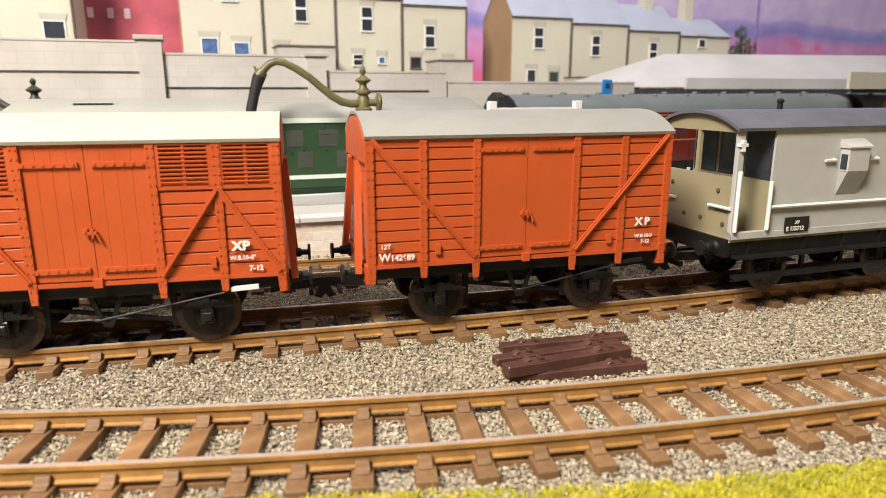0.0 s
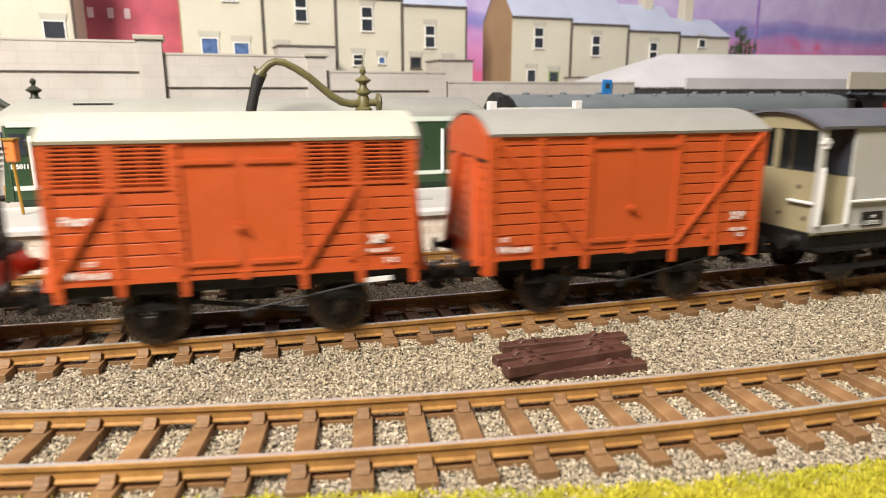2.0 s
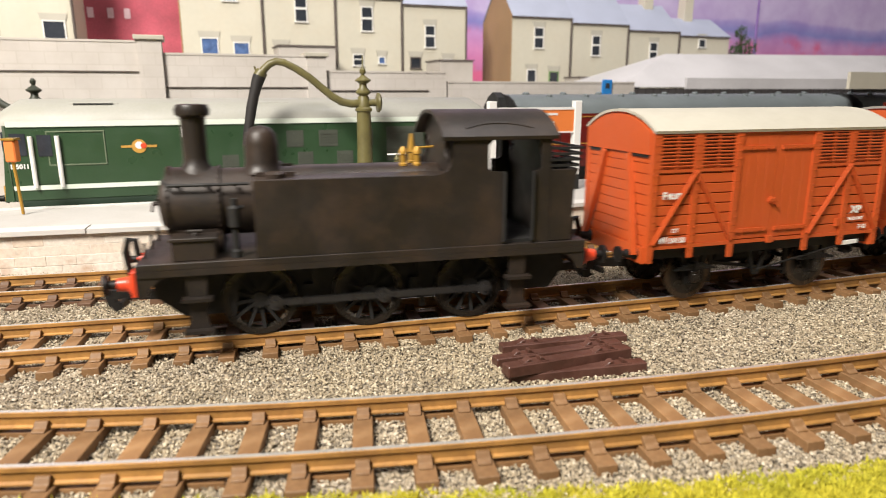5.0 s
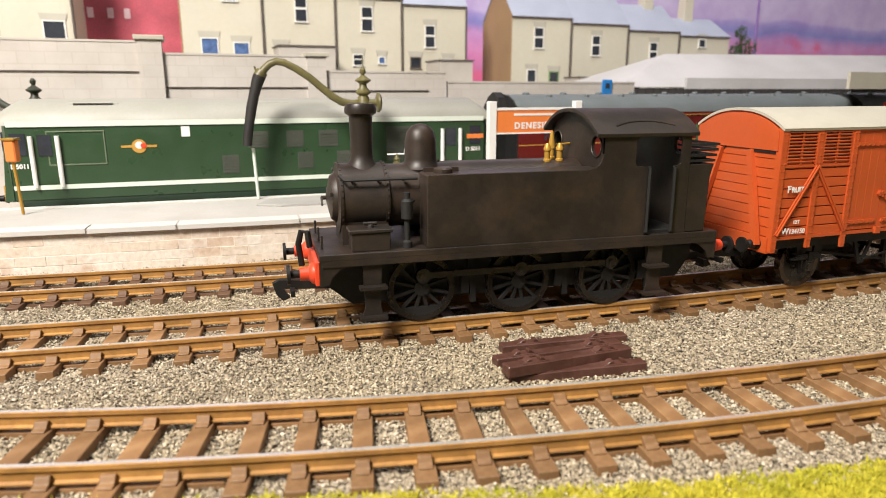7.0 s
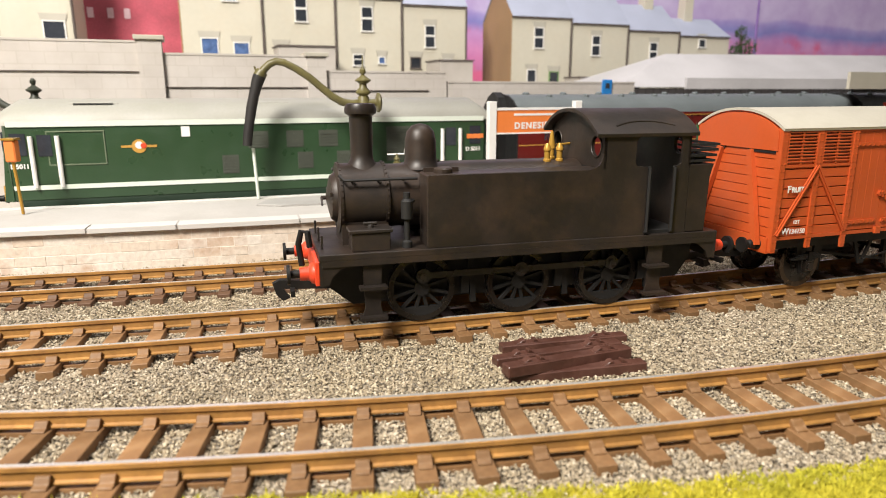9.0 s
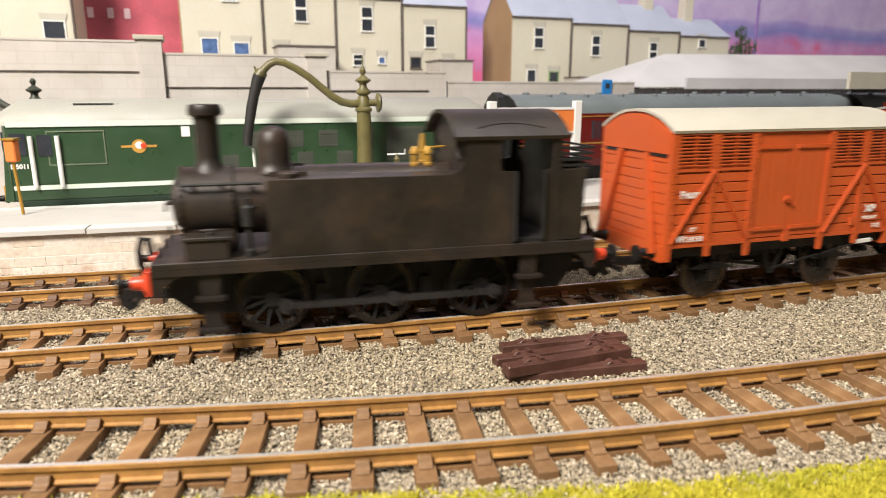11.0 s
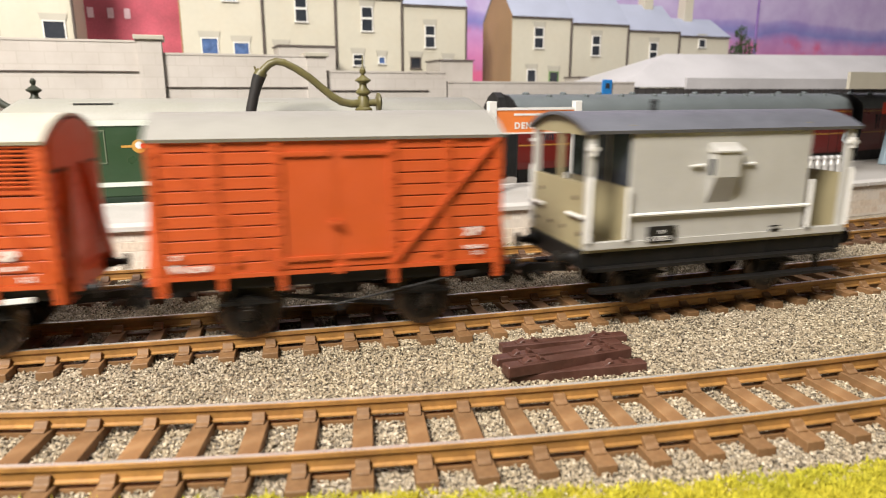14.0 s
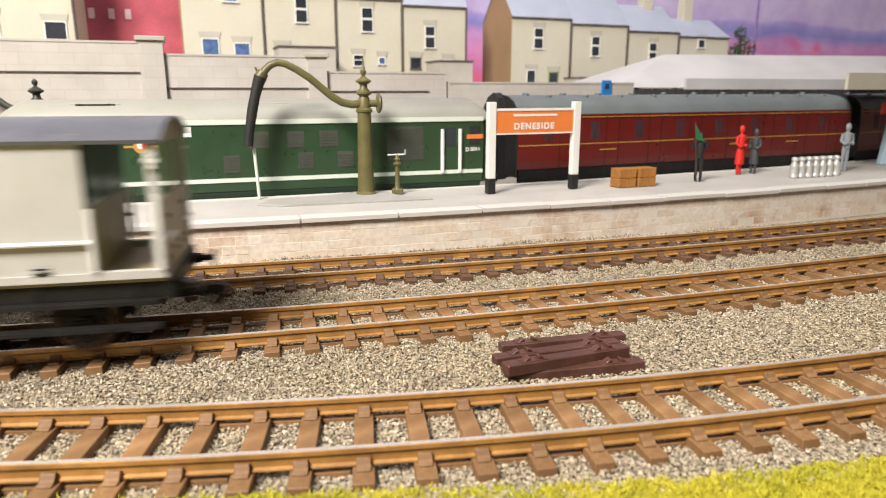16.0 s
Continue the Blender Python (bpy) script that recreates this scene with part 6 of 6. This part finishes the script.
            beam(bm, (0, k * 9.2, 0), (0, k * 9.2, 3.6), 2.2, 1.0, (0, 1, 0))
            prism(bm, [(-5.2, -4.7), (5.2, -4.7), (3.6, -6.4), (0, -7.1), (-3.6, -6.4)], k * 9.0 - 0.6, k * 9.0 + 0.6, "y")
            part("spokes", bm, LOCO_DARK, wh, "dark spokes and balance weight")
            bm = bmesh.new()
            lathe(bm, [(r * 1.003, -0.7), (r * 1.003, 0.8)], 40, (0, k * 8.5, 0), "y")
            bmesh.ops.delete(bm, geom=[f for f in bm.faces if len(f.verts) > 4], context="FACES_ONLY")
            part("tyre", bm, TYRE, wh, "bright worn steel tread", smooth=True)
        axles.append(ax)
    rods = []
    for k in (-1, 1):
        bm = bmesh.new()
        beam(bm, (-26.4, k * 10.9, 0), (23.1, k * 10.9, 0), 1.5, 0.7)
        for x in (-26.4, -1.6, 23.1):
            lathe(bm, [(1.75, -0.6), (1.75, 0.6)], 14, (x, k * 10.9, 0), "y")
            lathe(bm, [(0.8, -0.95), (0.8, 0.95)], 10, (x, k * 10.9, 0), "y")
        rod = part("coupling_rod", bm, LOCO_MOTION, t, "worn steel coupling rod")
        rod.matrix_basis = mpose(0, 0, 11.7)
        rods.append(rod)
    # brake hangers and springs between the wheels
    for k in (-1, 1):
        for x in (-14.0, 10.8, 34.5):
            bm = bmesh.new()
            beam(bm, (x, k * 8.6, 16), (x + 0.8, k * 8.6, 3.5), 1.4, 1.0)
            box(bm, x - 2.4, x - 0.4, k * 8.6 - 0.8, k * 8.6 + 0.8, 6, 11)
            part("brake_hanger", bm, LOCO_DARK, t)
    return t, axles, rods


def build_diesel():
    """Green diesel locomotive waiting behind the platform."""
    s0, s1 = -181.0, 17.5
    mid = (s0 + s1) / 2
    t = thing("diesel_locomotive", "dark green diesel locomotive with pale grey roof and white stripe", "locomotive", BAY_LINE.chord(mid, 60))
    L, W = (s1 - s0) / 2, 17.2
    bm = bmesh.new()
    sec = [(-W, 13.0), (-W, 38), (-W * 0.985, 41.5), (W * 0.985, 41.5), (W, 38), (W, 13.0)]
    prism(bm, sec, -L + 3.5, L - 3.5, "x")
    part("body", bm, GREEN, t, "dark green body side", bevel=0.5)
    # sloped cab fronts
    for s in (-1, 1):
        bm = bmesh.new()
        lo = [bm.verts.new((s * (L - 3.5), y, z)) for y, z in sec]
        hi = [bm.verts.new((s * (L - (0 if z < 30 else 2.2)), y * 0.9, z)) for y, z in sec]
        n = len(sec)
        for i in range(n):
            bm.faces.new((lo[i], lo[(i + 1) % n], hi[(i + 1) % n], hi[i]))
        bm.faces.new(hi)
        nose = part("cab_front", bm, GREEN, t, "dark green cab front")
        bm = bmesh.new()
        for y in (-9.5, 0, 9.5):
            a, b = sorted((s * (L - 2.0), s * (L - 0.9)))
            box(bm, a, b, y - 3.8, y + 3.8, 32, 39)
        part("windscreen", bm, GLASSDARK, nose)
        bm = bmesh.new()
        a, b = sorted((s * (L - 0.4), s * (L + 0.15)))
        box(bm, a, b, -15, 15, 13.2, 19)
        part("warning_panel", bm, LINING, nose, "yellow warning panel")
        buffers(t, s * L, 13.8, s)
    prof = [(-W * 0.985, 41.4), (-W * 0.95, 44.0), (-W * 0.84, 46.8), (-W * 0.62, 49.2), (-W * 0.3, 50.7), (0, 51.1)]
    prof = prof + [(-y, z) for y, z in prof[::-1][1:]]
    bm = bmesh.new()
    a = [bm.verts.new((-L + 6.5, y, z)) for y, z in prof]
    b = [bm.verts.new((L - 6.5, y, z)) for y, z in prof]
    c = [bm.verts.new((-L + 0.6, y * 0.92, 41.4 + (z - 41.4) * 0.6)) for y, z in prof]
    d = [bm.verts.new((L - 0.6, y * 0.92, 41.4 + (z - 41.4) * 0.6)) for y, z in prof]
    for r0, r1 in ((c, a), (a, b), (b, d)):
        for i in range(len(prof) - 1):
            bm.faces.new((r0[i], r0[i + 1], r1[i + 1], r1[i]))
    bm.faces.new(c)
    bm.faces.new(d[::-1])
    roof = part("roof", bm, GREY_GREEN, t, "pale grey-green roof", smooth=True)
    bm = bmesh.new()
    for x in (-66, 0, 40):
        box(bm, x - 9, x + 9, -10.8, -7.2, 48.2, 49.6)
    part("roof_hatch", bm, GREY_GREEN, roof, bevel=0.3)
    bm = bmesh.new()
    for x in (-66,):
        for j in range(3):
            box(bm, x - 7, x + 7, -11.4, -10.6, 48.0 + j * 0.6, 48.3 + j * 0.6)
    part("roof_louvre", bm, BLACK, roof)
    for k in (-1, 1):
        y0, y1 = sorted((k * (W - 0.2), k * (W + 0.35)))
        bm = bmesh.new()
        box(bm, -L + 4, L - 4, y0, y1, 17.3, 19.0)
        part("waist_stripe", bm, STRIPE, t, "white solebar stripe")
        bm = bmesh.new()
        box(bm, -L + 4, L - 4, y0, y1, 41.0, 43.0)
        part("cant_stripe", bm, STRIPE, t, "pale cantrail band")
        for x in (-L + 11.5, -L + 20.5, L - 24, L - 15.5):
            bm = bmesh.new()
            tube(bm, [(x, k * (W + 0.9), 18.2), (x, k * (W + 0.9), 37.6)], 0.85, 8)
            part("handrail", bm, WHITE, t, "white cab door handrail", smooth=True)
        for x in (-L + 16.0, L - 19.8):
            bm = bmesh.new()
            box(bm, x - 4.0, x + 4.0, y0 + 0.1, y1 - 0.2, 19.6, 39.6)
            dr = part("cab_door", bm, GREEN, t)
            bm = bmesh.new()
            box(bm, x - 2.4, x + 2.4, *sorted((k * (W + 0.2), k * (W + 0.4))), 30, 38)
            part("door_window", bm, GLASSDARK, dr)
        for x in (-L + 7.2, L - 8):
            bm = bmesh.new()
            box(bm, x - 2.6, x + 2.6, y0 + 0.1, y1, 30.4, 38.6)
            part("cab_window", bm, GLASSDARK, t)
        for x, w, z0, z1 in ((-16.5, 6.5, 21, 28.5), (14, 6.5, 22, 29), (31, 7, 22, 29), (-5, 8, 31, 38), (10, 7, 31, 38), (24, 8, 31, 38), (58, 17, 24, 39), (40, 7, 31, 38)):
            bm = bmesh.new()
            box(bm, x - w / 2, x + w / 2, *sorted((k * (W - 0.1), k * (W + 0.12))), z0, z1)
            g = part("grille", bm, GRILLE, t, "grey ventilation grille")
            bm = bmesh.new()
            for j in range(int((z1 - z0) / 1.2)):
                box(bm, x - w / 2 + 0.3, x + w / 2 - 0.3, *sorted((k * (W + 0.05), k * (W + 0.3))), z0 + 0.4 + j * 1.2, z0 + 0.9 + j * 1.2)
            part("slat", bm, GRILLE, g)
        bm = bmesh.new()
        x = -72.5
        for z in (26.4, 39.0):
            box(bm, x - 10, x + 10, *sorted((k * (W - 0.1), k * (W + 0.3))), z, z + 0.45)
        for dx in (-10, 9.6):
            box(bm, x + dx, x + dx + 0.4, *sorted((k * (W - 0.1), k * (W + 0.3))), 26.85, 39.0)
        part("panel_beading", bm, BEADING, t, "panel beading with its highlight painted pale")
        bm = bmesh.new()
        lathe(bm, [(2.7, 0), (2.7, k * 0.25)], 20, (-50.5, k * W, 33.0), "y")
        box(bm, -57.0, -44.0, *sorted((k * W, k * (W + 0.2))), 32.5, 33.4)
        em = part("emblem", bm, LINING, t, "round yellow emblem")
        bm = bmesh.new()
        lathe(bm, [(1.4, k * 0.25), (1.4, k * 0.4)], 16, (-50.5, k * W, 33.4), "y")
        part("emblem_centre", bm, WHITE, em)
        bm = bmesh.new()
        lathe(bm, [(1.1, k * 0.25), (1.1, k * 0.45)], 14, (-48.9, k * W, 33.2), "y")
        part("emblem_disc", bm, RED, em, "small red disc")
        bm = bmesh.new()
        box(bm, -34.6, -31.4, *sorted((k * W, k * (W + 0.3))), 36.4, 40.4)
        part("notice", bm, WHITE, t, "small white notice")
        bm = bmesh.new()
        for x in (-60, 56):
            box(bm, x - 26, x + 26, *sorted((k * 14.0, k * 15.5)), 3.6, 9.5)
            for dx in (-17, 0, 17):
                box(bm, x + dx - 2.6, x + dx + 2.6, *sorted((k * 15.5, k * 16.4)), 5, 9)
        box(bm, -22, 24, *sorted((k * 12.5, k * 15.8)), 4.5, 13.0)
        part("bogie", bm, FRAME, t, "black bogie frame")
        bm = bmesh.new()
        box(bm, -L + 5, L - 5, *sorted((k * (W - 0.7), k * (W - 0.2))), 10.6, 13.2)
        part("skirt", bm, surface("dark_green_skirt", (0.016, 0.035, 0.02), 0.5), t)
    lettering("D5011", 2.3, WHITE, t, mpose(-L + 3.8, -W - 0.25, 25.6), bold=0.1)
    lettering("D 5011", 2.4, WHITE, t, mpose(L - 12.6, -W - 0.25, 27.4), bold=0.1)
    bm = bmesh.new()
    box(bm, L - 12, L - 4, -W - 0.3, -W - 0.05, 33.0, 35.0)
    part("maker_plate", bm, SIGN, t, "amber maker's plate")
    wheels_static(t, (-77, -60, -43, 39, 56, 73), 7.2)


def wheels_static(t, xs, r):
    for x in xs:
        wheelset(t, x, r)


def build_coach(s0, s1, first=True):
    mid, L, W = (s0 + s1) / 2, (s1 - s0) / 2, 17.6
    t = thing("parcels_coach", "maroon parcels coach with grey roof and yellow lining", "coach", BAY_LINE.chord(mid, 70), "maroon coaches")
    bm = bmesh.new()
    sec = [(-W * 0.97, 17.6), (-W, 21), (-W, 34), (-W * 0.95, 43.5), (W * 0.95, 43.5), (W, 34), (W, 21), (W * 0.97, 17.6)]
    prism(bm, sec, -L, L, "x")
    part("body", bm, MAROON, t, "maroon body side")
    prof = [(-W * 0.96, 43.3), (-W * 0.9, 46.5), (-W * 0.74, 49.2), (-W * 0.45, 51.4), (0, 52.4), (W * 0.45, 51.4), (W * 0.74, 49.2), (W * 0.9, 46.5), (W * 0.96, 43.3)]
    bm = bmesh.new()
    prism(bm, prof, -L - 0.4, L + 0.4, "x")
    roof = part("roof", bm, COACH_ROOF, t, "grey arched roof", smooth=True)
    bm = bmesh.new()
    for x in np.arange(-L + 14, L - 8, 22):
        lathe(bm, [(1.8, 0), (1.8, 0.9), (1.0, 1.5)], 10, (x, 0, 52.0))
        lathe(bm, [(1.6, 0), (1.6, 0.8), (0.9, 1.3)], 10, (x + 9, -7, 51.2))
    part("roof_vent", bm, COACH_ROOF, roof)
    for s in (-1, 1):
        bm = bmesh.new()
        a, b = sorted((s * L, s * (L + 4.5)))
        prism(bm, [(-7, 12), (7, 12), (7.5, 46), (5.5, 51), (0, 53.5), (-5.5, 51), (-7.5, 46)], a, b, "x")
        part("gangway", bm, BLACK, t, "black gangway bellows")
        bm = bmesh.new()
        a, b = sorted((s * (L + 0.1), s * (L + 0.9)))
        prism(bm, [(-W, 14), (-W, 34), (-W * 0.97, 44), (-W * 0.9, 47), (-W * 0.72, 49.8), (-W * 0.44, 51.9), (0, 52.9), (W * 0.44, 51.9), (W * 0.72, 49.8), (W * 0.9, 47), (W * 0.97, 44), (W, 34), (W, 14)], a, b, "x")
        part("end_wall", bm, BLACK, t, "black coach end")
    for k in (-1, 1):
        for z, dz in ((28.7, 0.45), (41.7, 0.35)):
            bm = bmesh.new()
            box(bm, -L + 0.5, L - 0.5, *sorted((k * (W - 0.9 if z > 40 else W), k * (W + 0.1 if z < 40 else W - 0.2))), z, z + dz)
            part("lining", bm, LINING, t, "yellow lining band")
        for x in np.arange(-L + 17, L - 10, 27.5):
            bm = bmesh.new()
            box(bm, x - 2.6, x + 2.6, *sorted((k * (W - 0.9), k * (W + 0.02))), 31.0, 39.6)
            w = part("window", bm, GLASSDARK, t, "dark barred window")
            bm = bmesh.new()
            for j in (-1.3, 0, 1.3):
                box(bm, x + j - 0.15, x + j + 0.15, *sorted((k * W, k * (W + 0.2))), 31.0, 39.6)
            part("bar", bm, MAROON, w)
            bm = bmesh.new()
            for j in (6.5, 14.5):
                box(bm, x + j - 0.12, x + j + 0.12, *sorted((k * W, k * (W + 0.12))), 14, 42)
            part("door_joint", bm, BLACK, t)
        bm = bmesh.new()
        for x in (-L * 0.62, L * 0.62):
            box(bm, x - 20, x + 20, *sorted((k * 12.8, k * 14.4)), 4, 9)
        box(bm, -30, 30, *sorted((k * 13, k * 14)), 6, 10)
        box(bm, -L + 1, L - 1, *sorted((k * 15.5, k * 16.6)), 9.6, 17.8)
        part("bogie", bm, FRAME, t, "black underframe")
    for x in (-L * 0.55, L * 0.2, L * 0.58):
        bm = bmesh.new()
        box(bm, x - 5, x + 5, -W - 0.15, -W - 0.02, 25.4, 26.0)
        part("small_lettering", bm, LINING, t, "yellow lettering bar")
    wheels_static(t, (-L * 0.62 - 16, -L * 0.62 + 16, L * 0.62 - 16, L * 0.62 + 16), 7)


# ---------------------------------------------------------------- movement of the train
# seconds and the arc position of the fruit van's middle, in millimetres
RUN = [(0, -76.2), (1.55, -76.2), (1.62, -75.6), (1.7, -70.7), (1.8, -61.7), (1.9, -54.8), (2.0, -47.4), (2.1, -41.2), (2.25, -33.6), (2.5, -21.3), (3.0, -1.7),
       (3.5, 21.2), (4.0, 43.3), (4.2, 53.0), (4.9, 82.0), (5.6, 104.0), (6.3, 118.2), (6.6, 121.8), (7.0, 123.3), (9.2, 123.3), (9.6, 123.0), (10.0, 120.3),
       (10.4, 112.6), (10.8, 99.6), (11.3, 75.1), (11.5, 64.0), (12.0, 33.1), (12.5, -2.2), (13.0, -40.2), (13.5, -81.9), (14.0, -120.2),
       (14.5, -164.6), (15.0, -206.9), (15.5, -249.6), (16.0, -294.2)]
GAP_LOCO = [(0, 105.5), (1.6, 105.5), (1.8, 104.2), (6.3, 104.6), (7.0, 104.8), (9.5, 104.8), (10.2, 106.8), (16, 106.8)]
GAP_VAN = [(0, 92.2), (1.6, 92.2), (1.85, 91.2), (6.3, 91.4), (9.7, 91.4), (10.3, 92.6), (16, 92.6)]
GAP_BRAKE = [(0, 96.6), (1.6, 96.6), (1.9, 95.6), (9.8, 95.6), (10.4, 98.4), (16, 98.4)]


def glide(table, t):
    """Smooth, non-overshooting interpolation of a table of (seconds, value)."""
    ts, vs = [a for a, _ in table], [b for _, b in table]
    n = len(ts)
    d = [(vs[i + 1] - vs[i]) / (ts[i + 1] - ts[i]) for i in range(n - 1)]
    m = [d[0]] + [0.0 if d[i - 1] * d[i] <= 0 else 2 * d[i - 1] * d[i] / (d[i - 1] + d[i]) for i in range(1, n - 1)] + [d[-1]]
    i = max(0, min(n - 2, int(np.searchsorted(ts, t, "right")) - 1))
    h = ts[i + 1] - ts[i]
    u = (t - ts[i]) / h
    return ((1 + 2 * u) * (1 - u) ** 2 * vs[i] + u * (1 - u) ** 2 * h * m[i] + u * u * (3 - 2 * u) * vs[i + 1] + u * u * (u - 1) * h * m[i + 1])


def motions():
    times = [i * 0.1 for i in range(161)]
    fruit, van, brake, engine = (a[0] for a in (FRUIT, VAN, BRAKE, ENGINE))
    place = {}
    for t in times:
        a = glide(RUN, t)
        b = a + glide(GAP_VAN, t)
        place[t] = (a, b, b + glide(GAP_BRAKE, t), a - glide(GAP_LOCO, t))
    for i, (ob, half) in enumerate(((fruit, 20.2), (van, 20.2), (brake, 21.0), (engine, 24.0))):
        walk(ob, [(t, MAIN_LINE.chord(place[t][i], half)) for t in times])
    for i, (axles, r) in enumerate(((FRUIT[1], 6.4), (VAN[1], 6.4), (BRAKE[1], 6.4), (ENGINE[1], 8.2))):
        rest = place[times[75]][i]
        for ax in axles:
            p = ax.matrix_basis.translation.copy()
            walk(ax, [(t, Matrix.Translation(p) @ Matrix.Rotation((place[t][i] - rest) / r, 4, "Y")) for t in times])
    rest = place[times[75]][3]
    for rod in ENGINE[2]:
        rows = []
        for t in times:
            a = (place[t][3] - rest) / 8.2
            rows.append((t, mpose(3.5 * math.sin(a), 0, 8.2 + 3.5 * math.cos(a))))
        walk(rod, rows)


# ---------------------------------------------------------------- build
build_room()
build_backdrop()
build_street()
build_canopy()
build_wall()
build_diesel()
build_coach(29.5, 264.0)
build_coach(273.5, 508.0)
FRUIT = build_van("fruit", CREAM, "cream arched roof")
VAN = build_van("goods", GREY_ROOF, "grey arched roof")
BRAKE = build_brake_van()
ENGINE = build_tank_engine()
build_platform_things()
build_sleeper_pile()
build_grass()
build_ballast()
build_track(FRONT_LINE, -70.0, 9.36, -190, 260, SLEEPER, "curving front track with rusty rails and brown sleepers")
build_track(MAIN_LINE, -89.1, 9.09, -220, 330, SLEEPER, "middle track with rusty rails and brown sleepers")
build_track(LOOP_LINE, -115.3, 9.2, -240, 360, SLEEPER_DARK, "platform track with rusty rails and dull brown sleepers")
build_track(BAY_LINE, -110, 9.2, -240, 420, SLEEPER_DARK, "bay track behind the platform with brown sleepers")
build_platform()
motions()
